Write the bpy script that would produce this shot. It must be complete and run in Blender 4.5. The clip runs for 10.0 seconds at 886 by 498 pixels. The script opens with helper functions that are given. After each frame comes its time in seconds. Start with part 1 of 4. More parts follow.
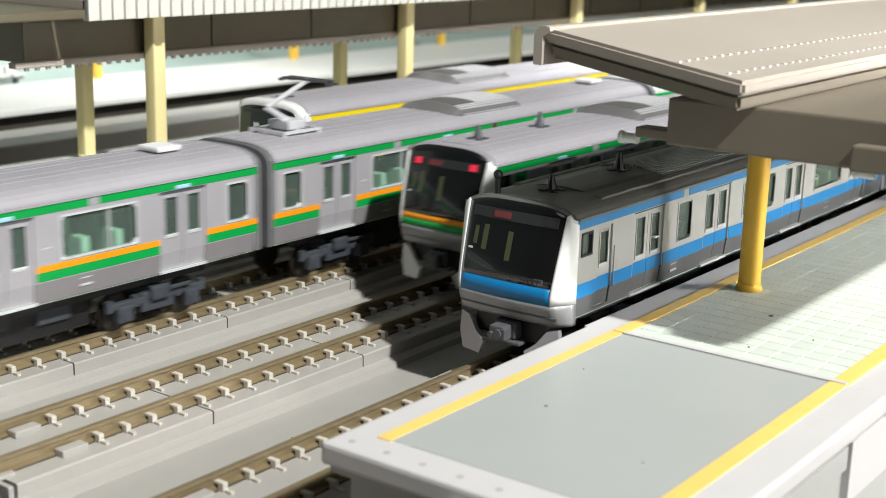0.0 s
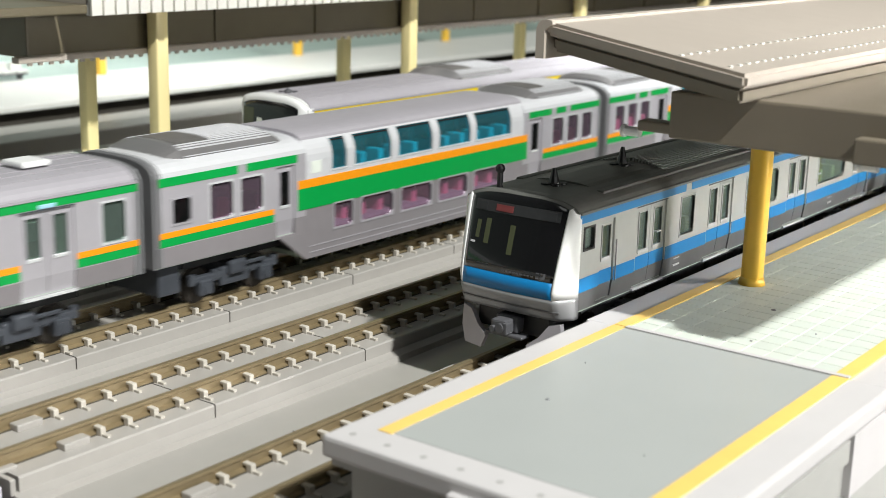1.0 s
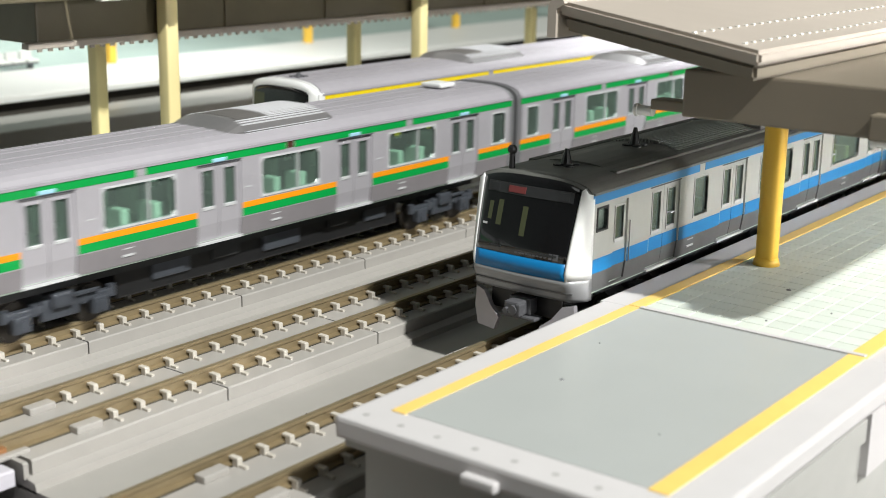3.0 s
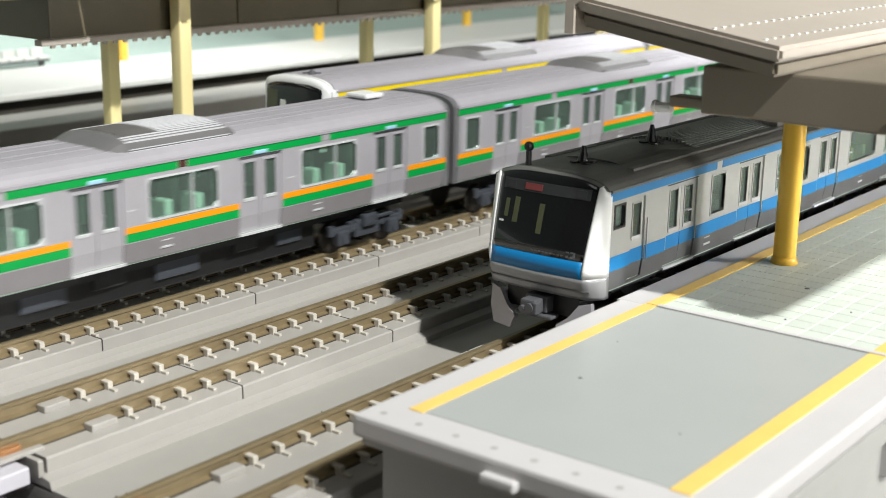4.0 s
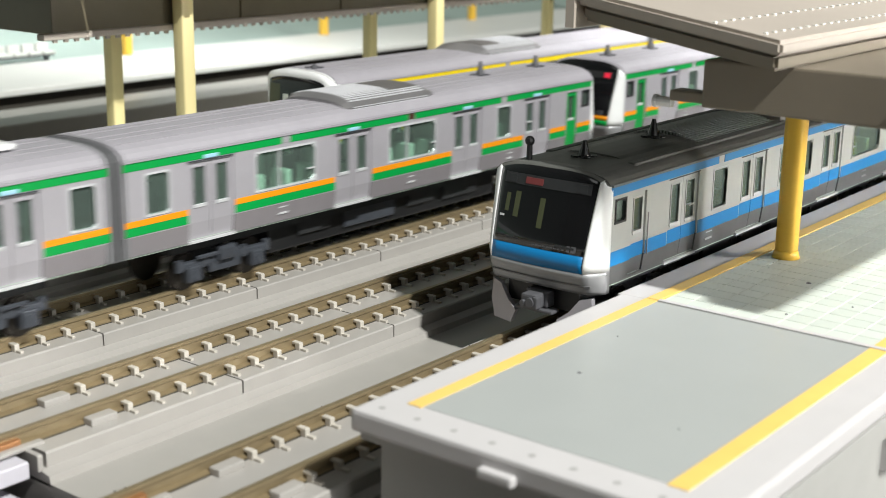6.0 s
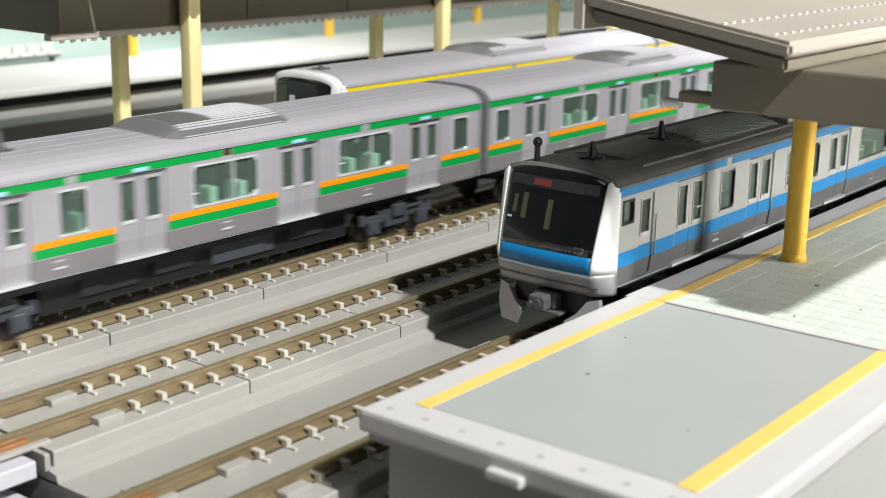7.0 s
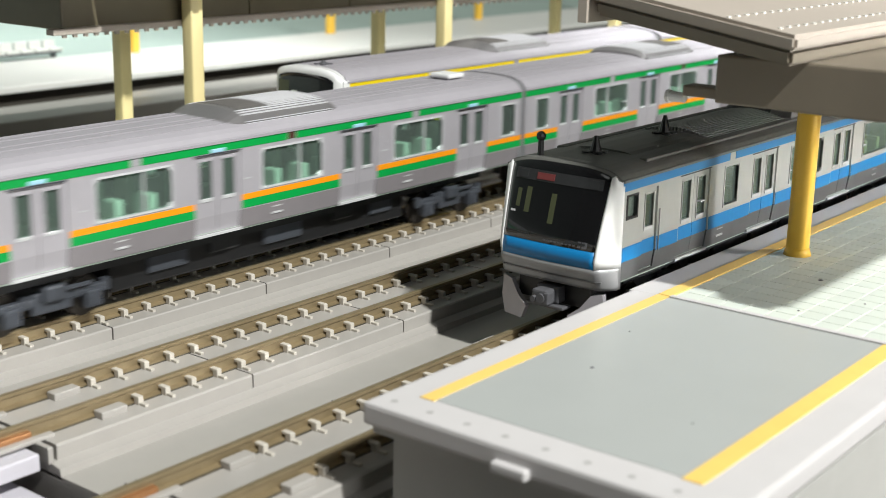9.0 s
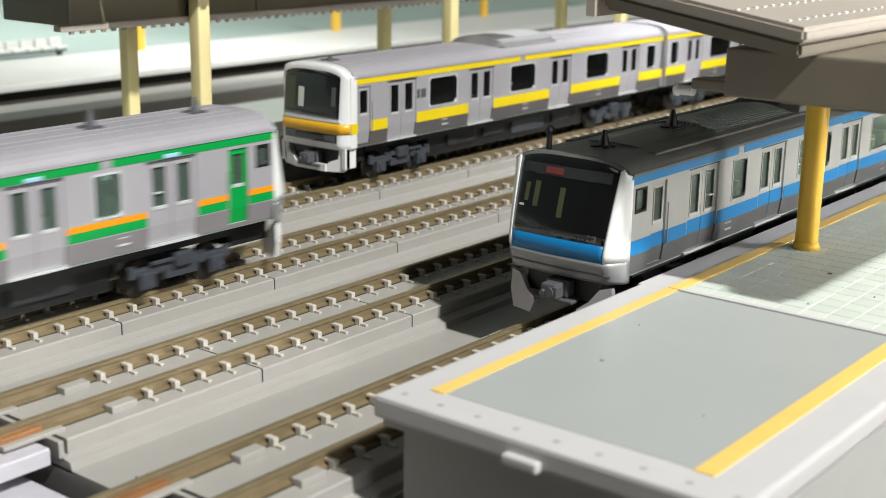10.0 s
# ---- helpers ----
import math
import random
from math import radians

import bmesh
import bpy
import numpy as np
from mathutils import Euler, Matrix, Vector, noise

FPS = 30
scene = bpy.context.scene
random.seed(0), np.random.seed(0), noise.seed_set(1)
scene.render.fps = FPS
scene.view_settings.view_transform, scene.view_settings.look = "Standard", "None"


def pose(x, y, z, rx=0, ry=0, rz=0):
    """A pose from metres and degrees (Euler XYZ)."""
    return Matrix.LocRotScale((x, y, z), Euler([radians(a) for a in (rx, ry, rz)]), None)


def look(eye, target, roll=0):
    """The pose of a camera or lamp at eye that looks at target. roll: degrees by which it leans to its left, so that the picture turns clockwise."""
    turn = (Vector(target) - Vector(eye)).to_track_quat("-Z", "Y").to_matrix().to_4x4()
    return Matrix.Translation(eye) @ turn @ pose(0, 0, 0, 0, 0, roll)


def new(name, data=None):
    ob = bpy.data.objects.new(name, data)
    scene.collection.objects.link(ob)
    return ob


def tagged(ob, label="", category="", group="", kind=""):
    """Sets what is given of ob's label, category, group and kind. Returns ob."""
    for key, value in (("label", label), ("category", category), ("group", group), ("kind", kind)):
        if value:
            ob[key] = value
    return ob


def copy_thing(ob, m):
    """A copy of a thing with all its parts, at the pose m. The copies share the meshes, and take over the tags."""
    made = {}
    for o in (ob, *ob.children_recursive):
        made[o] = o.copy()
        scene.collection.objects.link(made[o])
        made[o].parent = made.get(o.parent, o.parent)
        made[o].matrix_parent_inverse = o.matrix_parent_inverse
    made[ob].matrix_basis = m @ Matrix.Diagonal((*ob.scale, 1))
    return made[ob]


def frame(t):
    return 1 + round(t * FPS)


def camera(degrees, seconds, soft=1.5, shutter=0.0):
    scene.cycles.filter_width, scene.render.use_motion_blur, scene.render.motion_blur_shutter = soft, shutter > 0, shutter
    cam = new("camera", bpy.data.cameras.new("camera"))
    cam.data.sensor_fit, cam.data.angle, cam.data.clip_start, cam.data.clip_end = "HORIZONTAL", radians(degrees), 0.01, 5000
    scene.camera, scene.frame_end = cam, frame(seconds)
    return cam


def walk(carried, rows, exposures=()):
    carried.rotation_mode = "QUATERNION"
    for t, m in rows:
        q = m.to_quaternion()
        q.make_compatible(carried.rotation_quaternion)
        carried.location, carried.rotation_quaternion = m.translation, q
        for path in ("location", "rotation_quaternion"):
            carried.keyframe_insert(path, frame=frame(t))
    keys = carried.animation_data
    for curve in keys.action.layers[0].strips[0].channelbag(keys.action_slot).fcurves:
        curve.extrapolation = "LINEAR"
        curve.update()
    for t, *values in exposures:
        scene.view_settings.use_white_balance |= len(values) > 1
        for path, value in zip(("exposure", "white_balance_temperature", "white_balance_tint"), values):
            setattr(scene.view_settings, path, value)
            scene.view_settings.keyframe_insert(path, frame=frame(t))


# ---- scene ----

# lengths below are in layout units of 0.975 mm (1:150 model railway), turned to metres by MM
MM = 0.000975
cam = camera(36.98, 10.0, soft=0.8, shutter=0.22)
cam.data.dof.use_dof = True
cam.data.dof.focus_distance = 212 * MM
cam.data.dof.aperture_fstop = 46
# seconds, x, y, z in layout units, yaw, pitch, roll in degrees
PATH = [
    (0.0, 2.505, -0.836, 64.985, 36.945, -14.054, -1.453),
    (0.5, 2.458, -0.754, 64.617, 37.059, -14.074, -1.454),
    (1.0, 2.849, -0.552, 64.422, 37.161, -14.159, -1.421),
    (1.5, 3.368, -0.002, 64.251, 37.235, -14.293, -1.313),
    (2.0, 3.656, 0.099, 63.759, 37.274, -14.374, -1.230),
    (2.5, 3.298, -0.132, 63.357, 37.377, -14.548, -1.038),
    (4.0, 0.759, 0.179, 62.599, 37.923, -14.691, -0.969),
    (4.5, 0.731, 0.198, 62.223, 38.048, -14.775, -0.933),
    (5.0, 1.479, -0.460, 61.643, 38.174, -14.926, -0.888),
    (5.5, 1.534, 0.969, 62.610, 38.159, -14.964, -0.844),
    (7.0, 0.821, 0.673, 62.210, 38.408, -14.806, -1.048),
    (7.5, 1.104, 0.376, 62.026, 38.387, -14.798, -1.107),
    (8.0, 1.309, 0.295, 61.855, 38.415, -14.863, -1.183),
    (8.5, 0.812, 0.347, 61.425, 38.333, -14.959, -1.037),
    (9.0, 0.350, 0.473, 61.544, 38.419, -14.878, -1.108),
    (9.5, -0.131, 0.465, 61.424, 38.508, -14.890, -0.942),
    (10.0, 0.000, -0.000, 60.960, 38.579, -14.950, -0.919),
]
walk(cam, [(t, pose(x * MM, y * MM, z * MM, 90 + p, r, w)) for t, x, y, z, w, p, r in PATH],
     exposures=[(0, 0.0), (5.5, 0.0), (9.0, -0.04), (10.0, -0.14)])

# ---- light: a hobby room's unseen lamp and ceiling panel, with added fills ----
world = bpy.data.worlds.new("world")
scene.world = world
world.use_nodes = True
world.node_tree.nodes["Background"].inputs["Color"].default_value = (0.9, 0.95, 1.0, 1)
world.node_tree.nodes["Background"].inputs["Strength"].default_value = 0.013


def area_lamp(name, eye, target, size, power, color=(1, 1, 1), size_y=None):
    data = bpy.data.lights.new(name, "AREA")
    data.energy, data.color, data.size = power, color, size
    if size_y:
        data.shape, data.size_y = "RECTANGLE", size_y
    ob = new(name, data)
    ob.matrix_world = look([c * MM for c in eye], [c * MM for c in target])
    return ob


# lamp of the room, an added lower fill on the aisle side for the train sides, made-up low fill beside the near
# platform, unseen lamp over the far platform, weak ceiling panel as front fill
area_lamp("room_lamp", (625, 30, 850), (-120, 160, 0), 0.04, 20.0, (0.985, 1.0, 0.955))
area_lamp("aisle_fill", (900, 40, 250), (-110, 180, 10), 0.55, 2.7, (0.98, 1.0, 0.97))
spot = area_lamp("platform_fill", (75, 270, 66), (-60, 235, 9), 0.03, 0.13, (1.0, 0.985, 0.95))
spot.data.spread = radians(95)
tube = area_lamp("far_lamp", (-325, 340, 125), (-345, 340, 0), 0.03, 0.46, (0.97, 1.0, 0.98), 0.7)
tube.data.spread = radians(105)
area_lamp("ceiling_lamp", (-150, -500, 1700), (-150, 200, 0), 0.8, 2.2, (0.97, 1.0, 0.97))


# ---- materials ----
def mat(name, color, rough=0.5, metal=0.0, vary=0.08, scale=900.0, bump=0.0, coat=0.0, random=0.0, grime=0.0):
    m = bpy.data.materials.new(name)
    m.use_nodes = True
    nt = m.node_tree
    b = nt.nodes["Principled BSDF"]
    b.inputs["Roughness"].default_value = rough
    b.inputs["Metallic"].default_value = metal
    b.inputs["Coat Weight"].default_value = coat
    co = nt.nodes.new("ShaderNodeTexCoord")
    n1 = nt.nodes.new("ShaderNodeTexNoise")
    n1.inputs["Scale"].default_value = scale
    n1.inputs["Detail"].default_value = 4
    n2 = nt.nodes.new("ShaderNodeTexNoise")
    n2.inputs["Scale"].default_value = scale / 9
    n2.inputs["Detail"].default_value = 3
    nt.links.new(co.outputs["Object"], n1.inputs["Vector"])
    nt.links.new(co.outputs["Object"], n2.inputs["Vector"])
    add = nt.nodes.new("ShaderNodeMath")
    add.operation = "MULTIPLY_ADD"
    add.inputs[1].default_value = 0.45
    nt.links.new(n1.outputs["Fac"], add.inputs[0])
    half = nt.nodes.new("ShaderNodeMath")
    half.operation = "MULTIPLY"
    half.inputs[1].default_value = 0.55
    nt.links.new(n2.outputs["Fac"], half.inputs[0])
    nt.links.new(half.outputs[0], add.inputs[2])
    ramp = nt.nodes.new("ShaderNodeMapRange")
    ramp.inputs["From Min"].default_value, ramp.inputs["From Max"].default_value = 0.3, 0.7
    ramp.inputs["To Min"].default_value, ramp.inputs["To Max"].default_value = 1 - vary, 1 + vary
    nt.links.new(add.outputs[0], ramp.inputs["Value"])
    value = ramp.outputs[0]
    if random:
        info = nt.nodes.new("ShaderNodeObjectInfo")
        rr = nt.nodes.new("ShaderNodeMapRange")
        rr.inputs["To Min"].default_value, rr.inputs["To Max"].default_value = 1 - random, 1 + random
        nt.links.new(info.outputs["Random"], rr.inputs["Value"])
        mul = nt.nodes.new("ShaderNodeMath")
        mul.operation = "MULTIPLY"
        nt.links.new(value, mul.inputs[0])
        nt.links.new(rr.outputs[0], mul.inputs[1])
        value = mul.outputs[0]
    mix = nt.nodes.new("ShaderNodeVectorMath")
    mix.operation = "SCALE"
    mix.inputs[0].default_value = color
    nt.links.new(value, mix.inputs["Scale"])
    nt.links.new(mix.outputs[0], b.inputs["Base Color"])
    rmap = nt.nodes.new("ShaderNodeMapRange")
    rmap.inputs["To Min"].default_value = max(0.02, rough - 0.08)
    rmap.inputs["To Max"].default_value = min(1, rough + 0.1)
    nt.links.new(n2.outputs["Fac"], rmap.inputs["Value"])
    nt.links.new(rmap.outputs[0], b.inputs["Roughness"])
    if bump:
        bp = nt.nodes.new("ShaderNodeBump")
        bp.inputs["Strength"].default_value = bump
        bp.inputs["Distance"].default_value = 0.0002
        nt.links.new(n1.outputs["Fac"], bp.inputs["Height"])
        nt.links.new(bp.outputs[0], b.inputs["Normal"])
    return m


def glass(name, tint, bright_mix=0.0):
    m = bpy.data.materials.new(name)
    m.use_nodes = True
    nt = m.node_tree
    nt.nodes.remove(nt.nodes["Principled BSDF"])
    out = nt.nodes["Material Output"]
    tr = nt.nodes.new("ShaderNodeBsdfTransparent")
    tr.inputs["Color"].default_value = (*tint, 1)
    gl = nt.nodes.new("ShaderNodeBsdfGlossy")
    gl.inputs["Roughness"].default_value = 0.06
    lw = nt.nodes.new("ShaderNodeLayerWeight")
    lw.inputs["Blend"].default_value = 0.25
    fr = nt.nodes.new("ShaderNodeMapRange")
    fr.inputs["To Min"].default_value, fr.inputs["To Max"].default_value = 0.03, 0.3
    nt.links.new(lw.outputs["Facing"], fr.inputs["Value"])
    mx = nt.nodes.new("ShaderNodeMixShader")
    nt.links.new(fr.outputs[0], mx.inputs["Fac"])
    # diffuse share brightens the panes in place of reflections and interior light
    df = nt.nodes.new("ShaderNodeBsdfDiffuse")
    df.inputs["Color"].default_value = (*[0.8 * c for c in tint], 1)
    hz = nt.nodes.new("ShaderNodeMixShader")
    hz.inputs["Fac"].default_value = bright_mix
    nt.links.new(tr.outputs[0], hz.inputs[1])
    nt.links.new(df.outputs[0], hz.inputs[2])
    nt.links.new(hz.outputs[0], mx.inputs[1])
    nt.links.new(gl.outputs[0], mx.inputs[2])
    nt.links.new(mx.outputs[0], out.inputs["Surface"])
    return m


STEEL = mat("painted_silver_grey", (0.442, 0.423, 0.458), 0.38, 0.25, 0.04, 500)
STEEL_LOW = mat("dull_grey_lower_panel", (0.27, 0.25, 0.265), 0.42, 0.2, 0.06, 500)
DOOR = mat("door_silver", (0.462, 0.442, 0.478), 0.36, 0.3, 0.04, 600)
CREAM = mat("warm_silver", (0.42, 0.425, 0.408), 0.35, 0.3, 0.04, 500)
# silver of the blue train's lower side, darkened to hold its shade
CREAM_LOW = mat("shaded_silver_lower_panel", (0.17, 0.168, 0.17), 0.3, 0.4, 0.1, 500)
SILL = mat("bright_sill", (0.75, 0.75, 0.77), 0.25, 0.6, 0.04)
GREEN = mat("green_stripe", (0.002, 0.31, 0.058), 0.35, 0, 0.04, 700)
ORANGE = mat("orange_stripe", (0.86, 0.30, 0.008), 0.35, 0, 0.04, 700)
BLUE = mat("sky_blue_stripe", (0.006, 0.175, 0.43), 0.35, 0, 0.04, 700)
YELLOW = mat("yellow_stripe", (0.84, 0.62, 0.01), 0.35, 0, 0.04, 700)
AMBER = mat("amber_band", (0.82, 0.44, 0.02), 0.3, 0, 0.05, 700)
ROOF = mat("grey_roof", (0.355, 0.336, 0.368), 0.5, 0.05, 0.06, 400, 0.05)
ROOF_DARK = mat("charcoal_roof", (0.12, 0.12, 0.112), 0.42, 0, 0.15, 400, 0.1)
SHOULDER = mat("pale_silver_roof_end", (0.66, 0.66, 0.69), 0.32, 0.2, 0.04, 400)
AC = mat("silver_cooler", (0.27, 0.26, 0.265), 0.32, 0.5, 0.08, 400)
AC_TOP = mat("grey_cooler_louvre", (0.15, 0.14, 0.135), 0.45, 0.2, 0.12, 400)
BLACK = mat("black_plastic", (0.012, 0.012, 0.013), 0.4, 0, 0.2, 600)
MASK = mat("black_front_mask", (0.008, 0.008, 0.009), 0.12, 0, 0.1, 300, 0, 0.6)
WHITE = mat("white_plastic", (0.82, 0.82, 0.82), 0.3, 0, 0.03, 500)
DARKGREY = mat("dark_grey_underframe", (0.025, 0.026, 0.028), 0.5, 0.1, 0.2, 700)
BOGIE = mat("slate_bogie", (0.06, 0.066, 0.08), 0.45, 0.2, 0.2, 700)
GREYBOX = mat("grey_equipment_box", (0.10, 0.10, 0.11), 0.5, 0.1, 0.1, 700)
WHEEL = mat("dark_turned_metal", (0.07, 0.062, 0.055), 0.35, 0.6, 0.15, 900)
SEAT_GREEN = mat("pale_green_seat", (0.70, 0.74, 0.68), 0.6, 0, 0.1, 500)
SEAT_PINK = mat("pink_seat", (0.78, 0.36, 0.40), 0.6, 0, 0.1, 500)
SEAT_CYAN = mat("pale_turquoise_seat", (0.55, 0.85, 0.80), 0.6, 0, 0.1, 500)
SEAT_DARK = mat("dark_seat", (0.03, 0.035, 0.035), 0.6, 0, 0.1, 500)
DIM_OLIVE = mat("dim_olive_partition", (0.07, 0.078, 0.042), 0.2, 0, 0.1, 500)
SEAT_OLIVE = mat("olive_seat", (0.22, 0.23, 0.10), 0.6, 0, 0.1, 500)
INNER = mat("interior_floor", (0.42, 0.50, 0.43), 0.6, 0, 0.1, 500)
GLASS = glass("green_tinted_glass", (0.80, 0.93, 0.87), 0.06)
GLASS_BLUE = glass("blue_tinted_glass", (0.27, 0.76, 0.86), 0.06)
GLASS_PLUM = glass("plum_tinted_glass", (0.84, 0.70, 0.82), 0.06)
GLASS_DARK = glass("smoked_glass", (0.3, 0.32, 0.32), 0.02)
RED = mat("red_display", (0.16, 0.035, 0.035), 0.4)
TAIL = mat("lit_red_tail_lamp", (0.5, 0.02, 0.04), 0.3)
TAIL.node_tree.nodes["Principled BSDF"].inputs["Emission Color"].default_value = (1.0, 0.03, 0.08, 1)
TAIL.node_tree.nodes["Principled BSDF"].inputs["Emission Strength"].default_value = 0.45
TRIM = mat("bright_window_surround", (0.80, 0.81, 0.83), 0.22, 0.35, 0.03)
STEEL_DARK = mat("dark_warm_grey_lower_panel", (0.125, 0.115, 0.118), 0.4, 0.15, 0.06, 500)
BELLOWS = mat("grey_bellows", (0.19, 0.19, 0.20), 0.55, 0.0, 0.1, 500)
PALE_CYAN = mat("pale_cyan_door_lamp", (0.36, 0.60, 0.76), 0.3, 0, 0.04)
BROWN = mat("brown_side_display", (0.07, 0.03, 0.02), 0.3, 0, 0.2)
BUMPER = mat("silver_front_panel", (0.31, 0.31, 0.32), 0.34, 0.3, 0.05, 500)
RIB = mat("grey_roof_rib", (0.27, 0.275, 0.265), 0.35, 0.2, 0.1, 500)
RAIL = mat("brown_rail", (0.30, 0.235, 0.14), 0.34, 0.5, 0.16, 500)
COPPER = mat("copper_joiner", (0.48, 0.24, 0.11), 0.4, 0.7, 0.15, 500)
SLAB = mat("grey_slab_plastic", (0.365, 0.345, 0.326), 0.42, 0, 0.05, 260, 0.05, 0, 0.03)
DECK = mat("grey_deck_plastic", (0.355, 0.337, 0.315), 0.4, 0, 0.05, 200, 0.05)
CLIP = mat("beige_rail_clip", (0.50, 0.465, 0.415), 0.5, 0, 0.06, 600, 0, 0, 0.05)
PLAT = mat("white_platform_edge", (0.53, 0.51, 0.515), 0.5, 0, 0.04, 200, 0.06)
# platform plastic darkened to show the dots as shaded hollows
PLATDOT = mat("shaded_dot_plastic", (0.36, 0.35, 0.345), 0.5, 0, 0.04, 200)
PANEL = mat("glossy_grey_panel", (0.38, 0.395, 0.388), 0.38, 0, 0.03, 120)
LINE = mat("yellow_platform_line", (0.80, 0.54, 0.15), 0.45, 0, 0.06, 400)
TILE = mat("grey_green_tile", (0.56, 0.60, 0.55), 0.5, 0, 0.05, 300, 0.04, 0, 0.04)
GROUT = mat("pale_grout", (0.69, 0.69, 0.64), 0.6, 0, 0.06, 300)
PLATWALL = mat("grey_platform_wall", (0.38, 0.375, 0.36), 0.5, 0, 0.06, 200)
ROOFBEIGE = mat("beige_canopy_plastic", (0.45, 0.395, 0.345), 0.45, 0, 0.04, 250, 0.06)
# olive brown darkened so the directly lit beam reads as shaded
BEAM_DARK = mat("shaded_olive_brown_beam", (0.125, 0.105, 0.065), 0.35, 0, 0.15, 120, 0.05)
# taupe toned down for side faces that should get no direct lamp light
FASCIA = mat("shaded_taupe_canopy_beam", (0.20, 0.17, 0.13), 0.42, 0, 0.06, 250, 0.06)
PILLAR = mat("yellow_pillar_plastic", (0.82, 0.50, 0.06), 0.38, 0, 0.05, 250)
# yellow pillar colour bleached to look strongly lit
PILLAR_LIT = mat("overlit_yellow_pillar_plastic", (0.86, 0.73, 0.38), 0.4, 0, 0.05, 250)
RIBBED = mat("white_ribbed_sheet", (0.62, 0.60, 0.56), 0.5, 0, 0.05, 250)
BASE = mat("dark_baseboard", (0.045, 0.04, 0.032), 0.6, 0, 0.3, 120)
BALLAST = mat("olive_ballast", (0.20, 0.185, 0.115), 0.7, 0, 0.3, 500)
FARWHITE = mat("far_white_platform", (0.66, 0.66, 0.63), 0.5, 0, 0.05, 60)
MINT = mat("pale_mint_wall", (0.33, 0.41, 0.375), 0.7, 0, 0.12, 14)
BACKDROP = mat("mint_backdrop_board", (0.43, 0.485, 0.445), 0.7, 0, 0.22, 16)
ROOMWALL = mat("room_wall", (0.2, 0.2, 0.19), 0.8, 0, 0.05, 8)
CEIL = mat("room_ceiling", (0.3, 0.3, 0.29), 0.85, 0, 0.04, 8)
FLOORM = mat("room_floor", (0.10, 0.09, 0.08), 0.5, 0, 0.1, 20)
LAVENDER = mat("lavender_grey_roadbed", (0.52, 0.50, 0.55), 0.5, 0, 0.05, 300)


# ---- mesh helpers (all in layout units) ----
def mesh_of(name, bm, material, smooth=False):
    bmesh.ops.recalc_face_normals(bm, faces=bm.faces[:])
    me = bpy.data.meshes.new(name)
    for v in bm.verts:
        v.co *= MM
    bm.to_mesh(me)
    bm.free()
    me.materials.append(material)
    if smooth:
        for p in me.polygons:
            p.use_smooth = True
    return me


def part(name, bm, material, parent, label="", smooth=False):
    ob = new(name, mesh_of(name, bm, material, smooth))
    ob.parent = parent
    if label:
        ob["label"] = label
    return ob


def thing(name, label, category, x=0, y=0, z=0, rz=0, group="", kind=""):
    ob = new(name)
    ob.matrix_world = pose(x * MM, y * MM, z * MM, 0, 0, rz)
    return tagged(ob, label, category, group, kind)


def solid(name, bm, material, label, category, group="", kind="", smooth=False):
    ob = new(name, mesh_of(name, bm, material, smooth))
    return tagged(ob, label, category, group, kind)


def box(bm, x0, x1, y0, y1, z0, z1):
    v = [bm.verts.new(c) for c in ((x0, y0, z0), (x1, y0, z0), (x1, y1, z0), (x0, y1, z0), (x0, y0, z1), (x1, y0, z1), (x1, y1, z1), (x0, y1, z1))]
    for f in ((0, 3, 2, 1), (4, 5, 6, 7), (0, 1, 5, 4), (1, 2, 6, 5), (2, 3, 7, 6), (3, 0, 4, 7)):
        bm.faces.new([v[i] for i in f])
    return bm


def bbox(bm, x0, x1, y0, y1, z0, z1, r=0.2):
    """A box with chamfered edges."""
    t = bmesh.new()
    box(t, x0, x1, y0, y1, z0, z1)
    r = min(r, 0.45 * min(abs(x1 - x0), abs(y1 - y0), abs(z1 - z0)))
    bmesh.ops.bevel(t, geom=t.edges[:], offset=r, segments=2, affect="EDGES", profile=0.6)
    me = bpy.data.meshes.new("tmp")
    t.to_mesh(me)
    t.free()
    bm.from_mesh(me)
    bpy.data.meshes.remove(me)
    return bm


def B(*a, r=None):
    bm = bmesh.new()
    return bbox(bm, *a, r=r) if r else box(bm, *a)


def prism(bm, profile, y0, y1):
    """A closed profile of (x, z) drawn along y."""
    a = [bm.verts.new((x, y0, z)) for x, z in profile]
    b = [bm.verts.new((x, y1, z)) for x, z in profile]
    n = len(profile)
    for i in range(n):
        bm.faces.new((a[i], a[(i + 1) % n], b[(i + 1) % n], b[i]))
    bm.faces.new(a)
    bm.faces.new(b[::-1])
    return bm


def cyl(bm, c, r, h, axis="z", n=14, r2=None):
    m = Matrix.Translation(c)
    if axis == "x":
        m = m @ Matrix.Rotation(math.pi / 2, 4, "Y")
    if axis == "y":
        m = m @ Matrix.Rotation(math.pi / 2, 4, "X")
    bmesh.ops.create_cone(bm, cap_ends=True, segments=n, radius1=r, radius2=r if r2 is None else r2, depth=h, matrix=m)
    return bm


